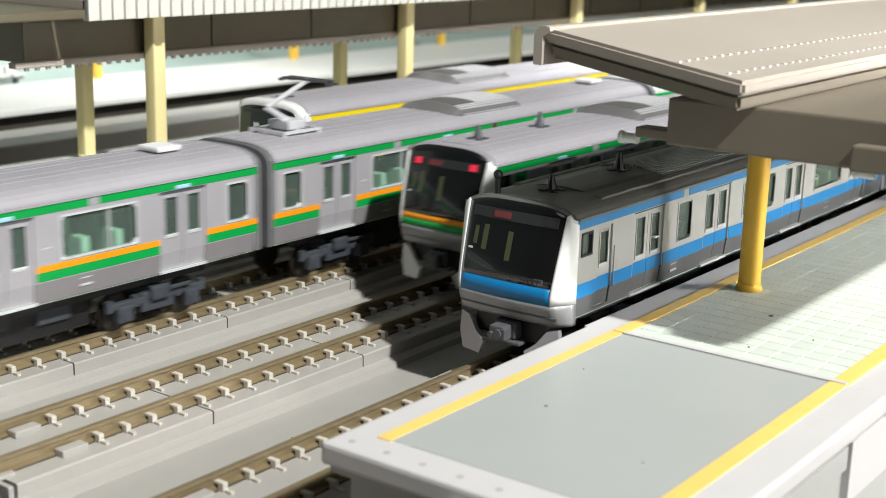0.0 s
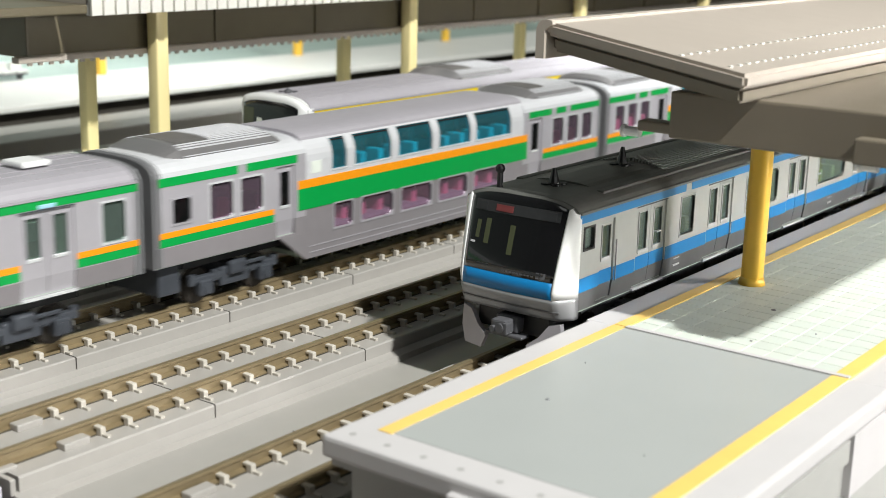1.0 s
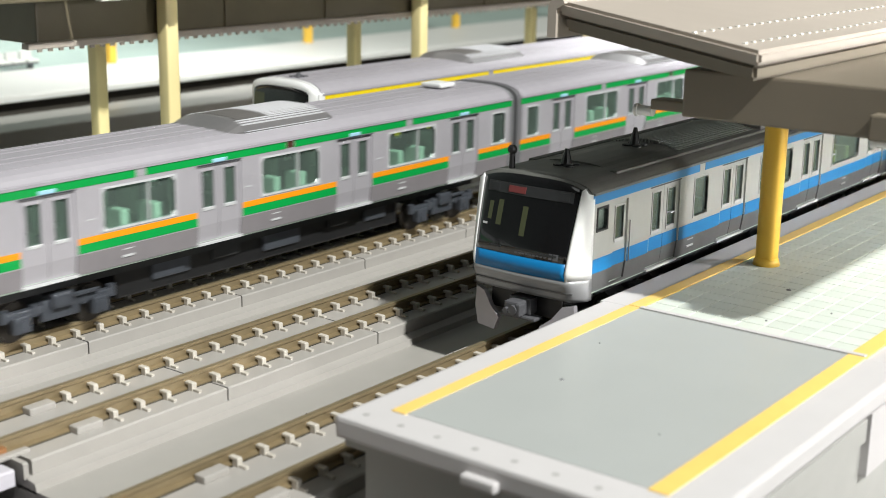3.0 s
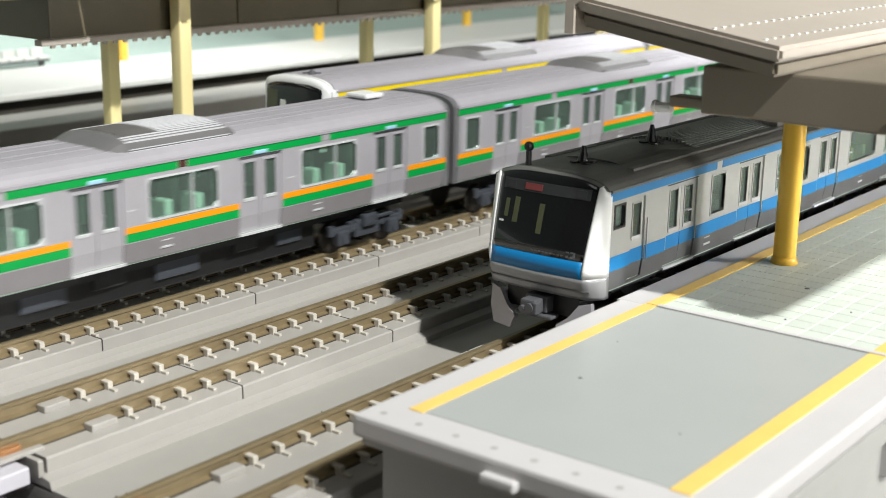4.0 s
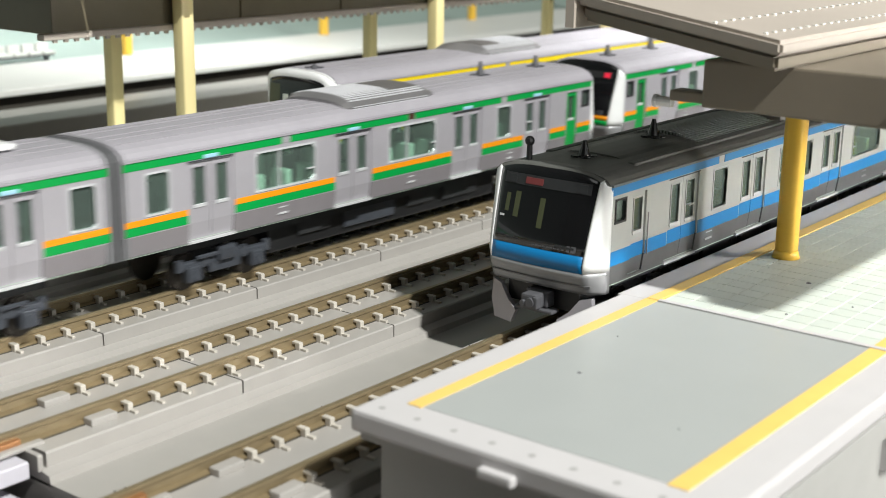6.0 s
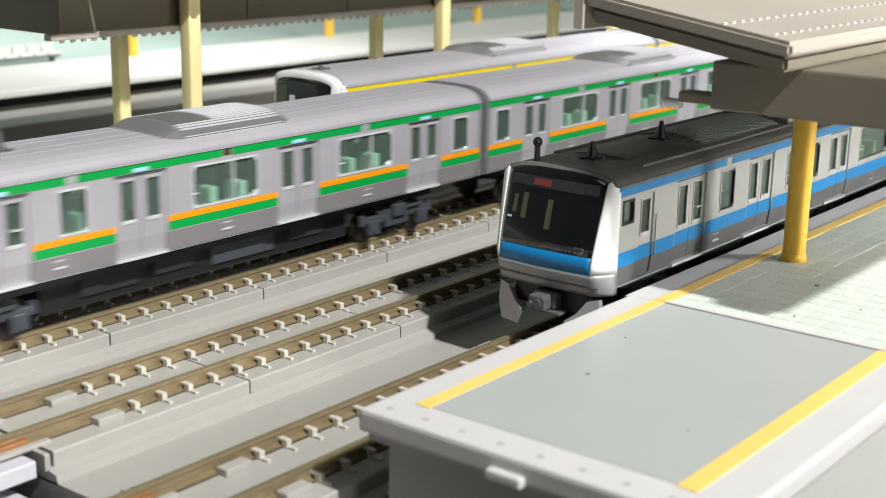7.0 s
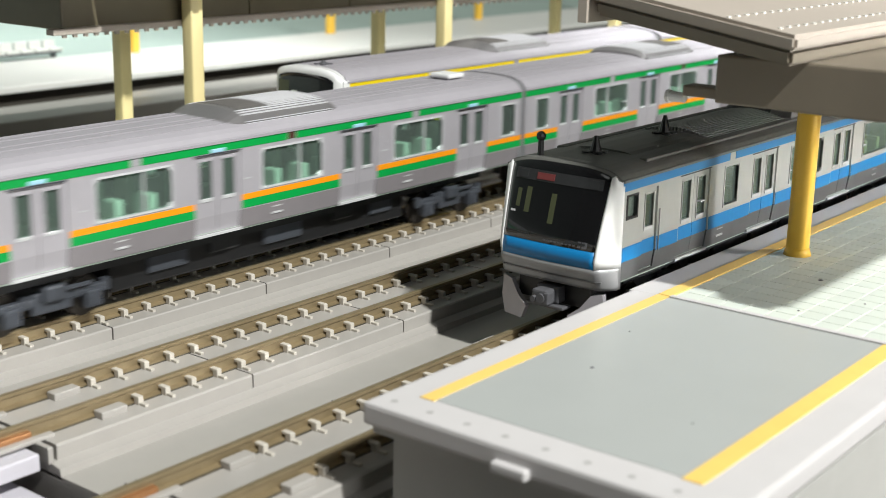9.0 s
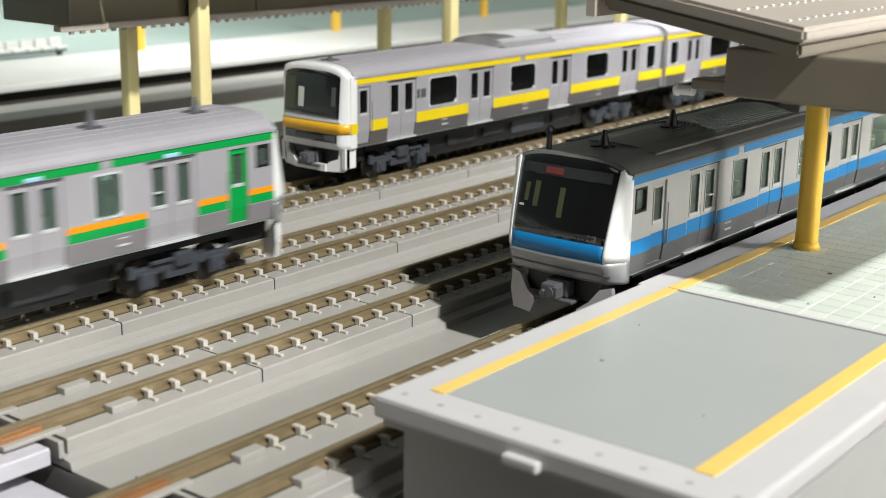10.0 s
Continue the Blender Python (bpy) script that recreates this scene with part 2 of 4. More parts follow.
def wall_grid(bm, y0, y1, z0, z1, holes, xo, thick=0.7, cuts=()):
    """A side wall in the plane of y and z with rectangular openings; xo(z) is its outer face."""
    ys = sorted({y0, y1, *[h[0] for h in holes], *[h[1] for h in holes]})
    zs = sorted({z0, z1, *[h[2] for h in holes], *[h[3] for h in holes], *([12.0] if z0 < 12 < z1 else []), *cuts})
    ys = [y for y in ys if y0 <= y <= y1]
    zs = [z for z in zs if z0 <= z <= z1]
    made = {}

    def vert(i, j, k):
        if (i, j, k) not in made:
            x = xo(zs[j])
            made[i, j, k] = bm.verts.new((x - math.copysign(thick, x) * k, ys[i], zs[j]))
        return made[i, j, k]

    def full(i, j):
        if not (0 <= i < len(ys) - 1 and 0 <= j < len(zs) - 1):
            return False
        y, z = (ys[i] + ys[i + 1]) / 2, (zs[j] + zs[j + 1]) / 2
        return not any(h[0] < y < h[1] and h[2] < z < h[3] for h in holes)

    for i in range(len(ys) - 1):
        for j in range(len(zs) - 1):
            if not full(i, j):
                continue
            for k in (0, 1):
                bm.faces.new((vert(i, j, k), vert(i + 1, j, k), vert(i + 1, j + 1, k), vert(i, j + 1, k)))
            for di, dj, a, b in ((-1, 0, (0, 0), (0, 1)), (1, 0, (1, 0), (1, 1)), (0, -1, (0, 0), (1, 0)), (0, 1, (0, 1), (1, 1))):
                if not full(i + di, j + dj):
                    bm.faces.new((vert(i + a[0], j + a[1], 0), vert(i + b[0], j + b[1], 0), vert(i + b[0], j + b[1], 1), vert(i + a[0], j + a[1], 1)))
    return bm


# ---- railway cars ----
HW = 9.85


def side_x(z):
    return HW - max(0, 12.0 - z) * 0.13


def bogie(parent, y):
    b = part("bogie", prismatic_bogie_frame(), BOGIE, parent, "slate grey moulded bogie frame")
    b.location = (0, y * MM, 0)
    for s in (-1, 1):
        for dy in (-7, 7):
            bm = bmesh.new()
            cyl(bm, (s * 4.9, dy, 2.9), 2.9, 0.8, "x", 20)
            cyl(bm, (s * 4.6, dy, 2.9), 3.25, 0.25, "x", 20)
            part("wheel", bm, WHEEL, b)
    return b


def prismatic_bogie_frame():
    bm = bmesh.new()
    for s in (-1, 1):
        x0, x1 = sorted((s * 6.2, s * 7.4))
        bbox(bm, x0, x1, -10, 10, 3.9, 5.0, 0.25)
        bbox(bm, x0, x1, -3.4, 3.4, 2.4, 5.6, 0.3)
        for dy in (-7, 7):
            x2, x3 = sorted((s * 6.2, s * 7.9))
            bbox(bm, x2, x3, dy - 1.5, dy + 1.5, 1.7, 4.4, 0.3)
            cyl(bm, (s * 7.7, dy, 2.9), 0.9, 0.8, "x", 10)
            cyl(bm, (s * 6.9, dy - 2.6, 4.6), 0.7, 1.8, "z", 8)
            cyl(bm, (s * 6.9, dy + 2.6, 4.6), 0.7, 1.8, "z", 8)
        x2, x3 = sorted((s * 6.8, s * 8.3))
        bbox(bm, x2, x3, -1.9, 1.9, 4.2, 6.6, 0.5)
        cyl(bm, (s * 7.8, 4.3, 5.6), 0.35, 4.5, "y", 6)
    box(bm, -6.4, 6.4, -2, 2, 3.2, 6.0)
    return bm


def roof_profile(n=14, rise=3.2, hw=HW, z=23.1):
    """An arched roof section, rounded at the gutters."""
    pts = []
    for i in range(n + 1):
        a = math.pi * i / n
        c, s = math.cos(a), math.sin(a)
        pts.append((hw * math.copysign(abs(c) ** 0.62, c), z + rise * s ** 0.8))
    return pts


def cooler(parent, y0, y1, body, top, z=24.7):
    """An arched roof cooling unit with sloped ends, smooth on one half and ribbed on the other."""
    hw, n = 8.0, 14

    def crown(x, f):
        return z + 0.3 + f * (0.9 + 1.8 * max(0.0, 1 - (abs(x) / hw) ** 2.8) ** 0.7)

    bm = bmesh.new()
    rings = []
    for y, f, w in ((y0, 0.35, 0.86), (y0 + 4.5, 1.0, 1.0), (y1 - 1.6, 1.0, 1.0), (y1, 0.7, 0.94)):
        ring = [bm.verts.new((hw * w, y, z))]
        for k in range(n + 1):
            x = hw * (1 - 2 * k / n)
            ring.append(bm.verts.new((x * w, y, crown(x, f))))
        ring.append(bm.verts.new((-hw * w, y, z)))
        rings.append(ring)
    m = len(rings[0])
    for a, b in zip(rings, rings[1:]):
        for k in range(m):
            bm.faces.new((a[k], a[(k + 1) % m], b[(k + 1) % m], b[k]))
    bm.faces.new(rings[0])
    bm.faces.new(rings[-1][::-1])
    unit = part("roof_cooler", bm, body, parent, "arched roof cooling unit with ribs")
    mid = y0 + 0.48 * (y1 - y0)
    bm = bmesh.new()
    for k in range(21):
        x = -6.9 + 13.8 * k / 20
        zz = crown(x, 1.0)
        box(bm, x - 0.1, x + 0.1, mid if abs(x) < 5.2 else y0 + 5, y1 - 1.8, zz - 0.3, zz + 0.14)
    part("louvre", bm, body if body is not AC else SHOULDER, unit)
    bm = bmesh.new()
    for s in (-1, 1):
        for k in range(3):
            box(bm, *sorted((s * (hw - 0.2), s * (hw + 0.1))), y0 + 5, y1 - 1.8, z + 0.3 + 0.35 * k, z + 0.45 + 0.35 * k)
    part("side_rib", bm, body if body is not AC else SHOULDER, unit)
    bm = bmesh.new()
    for k in range(10):
        xa, xb = -5.5 + 1.1 * k, -4.4 + 1.1 * k
        za, zb = crown(xa, 1) + 0.06, crown(xb, 1) + 0.06
        q = [bm.verts.new(c) for c in ((xa, y0 + 5.5, za), (xb, y0 + 5.5, zb), (xb, mid - 0.6, zb), (xa, mid - 0.6, za), (xa, y0 + 5.5, za - 0.3), (xb, y0 + 5.5, zb - 0.3), (xb, mid - 0.6, zb - 0.3), (xa, mid - 0.6, za - 0.3))]
        for f in ((0, 1, 2, 3), (4, 7, 6, 5), (0, 4, 5, 1), (3, 2, 6, 7)):
            bm.faces.new([q[i] for i in f])
    part("grille", bm, top, unit)
    return unit


def pantograph(parent, y):
    bm = bmesh.new()
    for s in (-1, 1):
        box(bm, s * 4 - 0.3, s * 4 + 0.3, y - 5, y + 5, 26.6, 27.1)
        for dy in (-4.5, 4.5):
            cyl(bm, (s * 4, y + dy, 26.2), 0.5, 1.6, "z", 8)
    for dy in (-4.5, 0, 4.5):
        box(bm, -4.5, 4.5, y + dy - 0.35, y + dy + 0.35, 26.6, 27.1)
    bbox(bm, -2.5, 2.5, y - 1.8, y + 2.8, 26.9, 28.6, 0.3)
    pan = part("pantograph", bm, SHOULDER, parent, "raised silver single-arm pantograph")

    def rod(a, b, r):
        t = bmesh.new()
        a, b = Vector(a), Vector(b)
        m = Matrix.Translation((a + b) / 2) @ (b - a).to_track_quat("Z", "Y").to_matrix().to_4x4()
        bmesh.ops.create_cone(t, cap_ends=True, segments=8, radius1=r, radius2=r, depth=(b - a).length, matrix=m)
        return t

    part("lower_arm", rod((0, y + 2, 27.6), (0, y - 5, 31.2), 0.55), SHOULDER, pan)
    part("upper_arm", rod((0, y - 5, 31.2), (0, y + 6.0, 35.2), 0.45), SHOULDER, pan)
    part("control_rod", rod((0.8, y + 0.5, 27.4), (0.8, y - 4.6, 30.6), 0.22), SHOULDER, pan)
    bm = bmesh.new()
    for dy in (5.1, 6.9):
        box(bm, -5.4, 5.4, y + dy - 0.25, y + dy + 0.25, 35.2, 35.6)
        for s in (-1, 1):
            box(bm, s * 5.9 - 0.6, s * 5.9 + 0.6, y + dy - 0.2, y + dy + 0.2, 34.7, 35.2)
    for s in (-1, 1):
        box(bm, s * 3 - 0.2, s * 3 + 0.2, y + 4.9, y + 7.1, 35.0, 35.3)
    part("collector_head", bm, GREYBOX, pan)


def window_unit(parent, side, y0, y1, z0, z1, pane, trim, mullion=None):
    """A framed window in a side wall, with its pane set back."""
    s = side
    x = HW
    bm = bmesh.new()
    w = 0.27

    def fr(a0, a1, b0, b1):
        xa, xb = sorted((s * (x - 0.5), s * (x + 0.13)))
        box(bm, xa, xb, a0, a1, b0, b1)

    fr(y0 - w, y1 + w, z0 - w, z0)
    fr(y0 - w, y1 + w, z1, z1 + w)
    fr(y0 - w, y0, z0, z1)
    fr(y1, y1 + w, z0, z1)
    if mullion:
        fr(mullion - 0.12, mullion + 0.12, z0, z1)
    ch = 0.7 if y1 - y0 > 6 else 0.4
    for ya, sy in ((y0, 1), (y1, -1)):
        for za, sz in ((z0, 1), (z1, -1)):
            vs = []
            for k in (x - 0.45, x + 0.03):
                vs.append([bm.verts.new((s * k, ya, za)), bm.verts.new((s * k, ya + sy * ch, za)), bm.verts.new((s * k, ya, za + sz * ch))])
            for tri in vs:
                bm.faces.new(tri)
            bm.faces.new((vs[0][1], vs[0][2], vs[1][2], vs[1][1]))
    win = part("window", bm, trim, parent)
    xa, xb = sorted((s * (x - 0.42), s * (x - 0.3)))
    part("pane", B(xa, xb, y0 - 0.1, y1 + 0.1, z0 - 0.1, z1 + 0.1), pane, win)
    return win


def door_leaf(parent, side, y0, y1, z0, z1, wy, wz, leaf, pane, band=None, gap=0.3, low=None):
    s = side
    bm = bmesh.new()
    wall_grid(bm, y0, y1, z0, z1, [(wy[0], wy[1], wz[0], wz[1])], lambda z: s * (side_x(z) - gap), 0.5)
    xa, xb = sorted((s * (HW - gap - 0.2), s * (HW - gap + 0.14)))
    w = 0.22
    box(bm, xa, xb, wy[0] - w, wy[0], wz[0] - w, wz[1] + w)
    box(bm, xa, xb, wy[1], wy[1] + w, wz[0] - w, wz[1] + w)
    box(bm, xa, xb, wy[0], wy[1], wz[1], wz[1] + w)
    d = part("door", bm, leaf, parent)
    # bright strip stands in for the highlight on the lower window rim
    part("rim_highlight", B(xa, xb, wy[0] - 0.1, wy[1] + 0.1, wz[0] - 0.5, wz[0] + 0.05, r=0.08), TRIM, d)
    xa, xb = sorted((s * (HW - gap - 0.3), s * (HW - gap - 0.18)))
    part("pane", B(xa, xb, wy[0] - 0.1, wy[1] + 0.1, wz[0] - 0.1, wz[1] + 0.1), pane, d)
    # darkened strip carries the lower-side shade across the door
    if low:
        part("door_low_shade", wall_grid(bmesh.new(), y0 + 0.02, y1 - 0.02, z0, 11.88, [], lambda z: s * (side_x(z) - gap + 0.05), 0.2), low, d)
    if band:
        xa, xb = sorted((s * (HW - gap - 0.1), s * (HW - gap + 0.06)))
        part("stripe", B(xa, xb, y0 + 0.02, y1 - 0.02, band[0], band[1]), band[2], d)
    return d


def stripe(parent, side, y0, y1, z0, z1, material):
    xa, xb = sorted((side * (HW - 0.2), side * (HW + 0.06)))
    return part("stripe", B(xa, xb, y0, y1, z0, z1), material, parent)


def car_shell(car, L0, L1, sch, doors, wides, smalls, extra_holes=(), z_low=8.9, upper_breaks=()):
    """Walls, doors, windows, stripes, roof, floor and running gear between the ends L0 and L1."""
    Z1 = 23.3
    holes = [(c - 4.75, c + 4.75, 9.2, 21.9) for c in doors] + [(a, b, 15.0, 21.2) for a, b in wides + smalls] + list(extra_holes)
    for s in (1, -1):
        part("side_wall", wall_grid(bmesh.new(), L0, L1, 12.0, Z1, holes, lambda z: s * HW), sch["body"], car)
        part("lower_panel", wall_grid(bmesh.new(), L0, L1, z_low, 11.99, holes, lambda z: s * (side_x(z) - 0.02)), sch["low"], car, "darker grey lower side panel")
        for c in doors:
            door_leaf(car, s, c - 4.75, c - 0.05, 9.3, 21.9, (c - 3.6, c - 1.15), (14.9, 20.9), sch["door"], sch["pane"], sch.get("door_band"), low=sch.get("door_low"))
            door_leaf(car, s, c + 0.05, c + 4.75, 9.3, 21.9, (c + 1.15, c + 3.6), (14.9, 20.9), sch["door"], sch["pane"], sch.get("door_band"), low=sch.get("door_low"))
            xa, xb = sorted((s * (side_x(9) - 0.4), s * (side_x(9) + 0.35)))
            part("door_sill", B(xa, xb, c - 4.9, c + 4.9, 8.75, 9.15), TRIM, car, "bright metal door sill")
            xa, xb = sorted((s * (HW - 0.3), s * (HW + 0.09)))
            part("door_header", B(xa, xb, c - 4.9, c + 4.9, 21.86, 22.04), BOGIE, car)
            if sch["front"] == "mask" and not sch.get("dark"):
                xa, xb = sorted((s * (HW - 0.2), s * (HW + 0.16)))
                part("door_lamp", B(xa, xb, c - 1.5, c + 1.5, 22.1, 22.75, r=0.15), PALE_CYAN, car, "pale blue door lamp plate")
        for a, b in wides:
            window_unit(car, s, a, b, 15.0, 21.2, sch["pane"], sch["trim"], a + 0.62 * (b - a) if sch.get("mullion") else None)
        for a, b in smalls:
            window_unit(car, s, a, b, 15.0, 21.2, sch["pane"], sch["trim"])
        cuts = sorted([(c - 5.0, c + 5.0) for c in doors] + [(h[0] - 0.1, h[1] + 0.1) for h in extra_holes if h[2] < 12])
        y = L0 + 0.1
        for a, b in cuts + [(L1 - 0.1, L1)]:
            if a - y > 0.8:
                for z0, z1, m in sch["bands"]:
                    stripe(car, s, y, a, z0, z1, m)
            y = b
        y = L0 + 0.1
        for u in list(upper_breaks) + [L1 - 0.1]:
            stripe(car, s, y, u - (1.0 if u < L1 - 1 else 0), 22.15, 23.45, sch["top"])
            if u < L1 - 1:
                xa, xb = sorted((s * (HW - 0.2), s * (HW + 0.05)))
                mid_one = sch["front"] == "mask" and not sch.get("dark") and abs(u - 66.5) < 4
                part("side_display" if mid_one else "side_lamp", B(xa, xb, u - 0.85, u + 0.85, 22.2, 23.4, r=0.12), BROWN if mid_one else sch["door"], car)
            y = u + 1.0
        for yy in (L0 + 30, L0 + 62, L0 + 96):
            xa, xb = sorted((s * 9.3, s * 9.76))
            part("side_step", B(xa, xb, yy, yy + 2.2, 10.1, 10.4), TRIM, car)
            part("side_step", B(xa, xb, yy + 0.1, yy + 2.1, 11.25, 11.45), TRIM, car)
            xa, xb = sorted((s * 9.3, s * (HW + 0.05)))
            part("vent_slot", B(xa, xb, yy - 6.4, yy - 4.9, 16.9, 17.1), TRIM, car)
    part("floor", B(-9.2, 9.2, L0 + 0.2, L1 - 0.2, 8.6, 9.6), INNER, car)
    part("roof", prism(bmesh.new(), roof_profile(rise=sch["rise"]), L0, L1), sch["roof"], car)
    for c in doors:
        bm = bmesh.new()
        for s in (-1, 1):
            for d in (-1, 1):
                xa, xb = sorted((s * 4.4, s * 8.9))
                ya, yb = sorted((c + d * 5.6, c + d * 6.2))
                bbox(bm, xa, xb, ya, yb, 9.6, 19.6, 0.15)
        part("draught_screen", bm, sch["seat"], car, "pale screen beside the doors")
    part("lining", B(-9.0, 9.0, L0 + 1, L1 - 1, 22.6, 23.0), WHITE, car)
    for x in (() if sch.get("dark") else (2.0, 4.4, 7.0)):
        zz = 23.1 + sch["rise"] * (math.sqrt(max(0, 1 - (x / HW) ** 3.2))) ** 0.8
        for s in (-1, 1):
            part("roof_bead", B(s * x - 0.1, s * x + 0.1, L0 + 1.5, L1 - 1.5, zz - 0.4, zz + 0.06), sch["roof"], car)
    for s in (-1, 1):
        xa, xb = sorted((s * (HW - 0.4), s * (HW + 0.22)))
        part("gutter", B(xa, xb, L0 + 0.2, L1 - 0.2, 23.42, 23.8), sch["roof"], car)


def seats(car, y0, y1, material, z=9.6, step=6.4):
    bm = bmesh.new()
    y = y0
    while y < y1 - 3:
        for s in (-1, 1):
            xa, xb = sorted((s * 4.6, s * 8.6))
            bbox(bm, xa, xb, y, y + 2.4, z, z + 3.0, 0.3)
            bbox(bm, xa, xb, y + 2.0, y + 3.6, z + 2.5, z + 7.6, 0.4)
        y += step
    part("seat_row", bm, material, car)


def undergear(car, ya, yb, boxes):
    bogie(car, ya)
    bogie(car, yb)
    for y0, y1, zz, m in boxes:
        part("equipment_box", B(-5.8, 5.8, y0, y1, zz + 0.9, 8.7, r=0.35), m, car)
    # added black block keeps the space between the bogies dark
    part("underfloor_shade", B(-5.2, 5.2, min(ya, yb) + 12, max(ya, yb) - 12, 2.0, 6.8, r=0.4), BLACK, car, "black block added as shade under the car")
    part("underframe", B(-6.5, 6.5, min(ya, yb) - 11, max(ya, yb) + 11, 6.6, 8.7), DARKGREY, car)


def car_end(car, y, dy, sch):
    """A flat gangway end with its bellows."""
    a, b = sorted((y, y + 0.8 * dy))
    bm = bmesh.new()
    prof = [(-HW, 8.9), (HW, 8.9)] + roof_profile(rise=sch["rise"])
    prism(bm, prof, a + (0.02 if dy > 0 else 0), b - (0 if dy > 0 else 0.02))
    part("end_wall", bm, BELLOWS, car)
    a, b = sorted((y, y - 1.9 * dy))
    bm = bmesh.new()
    bbox(bm, -5.2, 5.2, a, b, 8.0, 24.0, 0.5)
    bbox(bm, -6.2, 6.2, a + 0.6, b - 0.5, 7.6, 24.6, 0.4)
    part("gangway", bm, BELLOWS, car, "dark grey gangway bellows")
    bm = bmesh.new()
    prism(bm, [(x * 0.985, z - 0.15) for x, z in prof], a + 0.4 if dy < 0 else b - 0.9, a + 0.9 if dy < 0 else b - 0.4)
    part("end_frame", bm, BELLOWS, car)


def regular_car(name, sch, label, panto=False, boxes=0):
    """A car with four doors a side; y runs from the middle of one coupling, 0, to the next, 137."""
    car = thing(name, label, "train car")
    doors = [18.9, 52.1, 85.3, 118.5]
    wides = [(28.6, 42.6), (61.7, 75.7), (94.9, 108.9)]
    smalls = [(4.6, 9.0), (128.3, 132.7)]
    car_shell(car, 2.0, 135.2, sch, doors, wides, smalls, upper_breaks=(36, 68.6, 101) if sch["front"] == "mask" else (68.6,))
    car_end(car, 2.0, 1, sch)
    car_end(car, 135.2, -1, sch)
    seats(car, 24.5, 47, sch["seat"])
    seats(car, 57.5, 80, sch["seat"])
    seats(car, 91, 113, sch["seat"])
    gear = [(41, 49, 2.9, BOGIE), (54, 60, 3.6, DARKGREY), (66, 75, 2.7, BOGIE), (83, 88, 3.8, DARKGREY), (93, 99, 3.2, BOGIE)]
    if boxes:
        gear = [(42, 47, 3.4, DARKGREY), (53, 63, 2.8, BOGIE), (66, 76, 2.8, BOGIE), (84, 92, 3.2, DARKGREY)]
    undergear(car, 22, 115, gear)
    cooler(car, 55, 82, sch["ac"], sch["ac_top"], 21.5 + sch["rise"])
    cap = part("roof_box", B(-2.6, 2.6, 120, 125, 26.6, 27.5, r=0.42), WHITE if not sch.get("dark") else sch["ac"], car, "rounded white roof cap")
    part("cap_base", B(-1.9, 1.9, 120.7, 124.3, 25.8, 26.7, r=0.2), AC, cap)
    if panto:
        pantograph(car, 15.5)
    return car


def corner_start(z, front):
    """Where, across the cab front, the rounded corner begins at a height."""
    if front == "mask":
        return 7.85 + 0.6 * min(1.0, max(0.0, (z - 12.5) / 12.0))
    return 8.1


def face_point(x, z, front):
    """How far the cab front stands out at x, z: raked, slightly bowed, with rounded corners."""
    up = min(1.15, max(0.0, (z - 12.5) / 12.0))
    if front == "mask":
        base, end, bow = -2.9 + 3.1 * up ** 1.15 + 1.2 * max(0.0, (10.6 - z) / 2.6), 0.35 + 0.5 * up, 0.35
    else:
        base, end, bow = -2.3 + 0.9 * up, -0.1, 0.35
    c = corner_start(z, front)
    if abs(x) <= c:
        return base - bow * (1 - (x / c) ** 2)
    return base + (end - base) * ((abs(x) - c) / (HW + 0.1 - c)) ** 1.5


def face_patch(bm, x0, x1, z0, z1, nx=14, nz=6, out=0.0, thick=0.9, top=None, left=None, right=None, front="mask"):
    """A piece of the curved cab front; left and right give its borders at a height, top its upper border at an x."""
    grid = []
    for k in (0, 1):
        rows_ = []
        for j in range(nz + 1):
            row = []
            for i in range(nx + 1):
                z = z0 + (z1 - z0) * j / nz
                a = left(z) if left else x0
                b = right(z) if right else x1
                x = a + (b - a) * i / nx
                if top:
                    z = z0 + (top(x) - z0) * j / nz
                row.append(bm.verts.new((x, face_point(x, z, front) - out + thick * k, z)))
            rows_.append(row)
        grid.append(rows_)
    for j in range(nz):
        for i in range(nx):
            for k in (0, 1):
                g = grid[k]
                bm.faces.new((g[j][i], g[j][i + 1], g[j + 1][i + 1], g[j + 1][i]))
    f, b = grid
    for j in range(nz):
        for i in (0, nx):
            bm.faces.new((f[j][i], f[j + 1][i], b[j + 1][i], b[j][i]))
    for i in range(nx):
        for j in (0, nz):
            bm.faces.new((f[j][i], f[j][i + 1], b[j][i + 1], b[j][i]))
    return bm


def top_edge(x, rise=3.1):
    return 23.2 + rise * max(0, 1 - (abs(x) / (HW + 0.05)) ** 3.4) ** 0.6


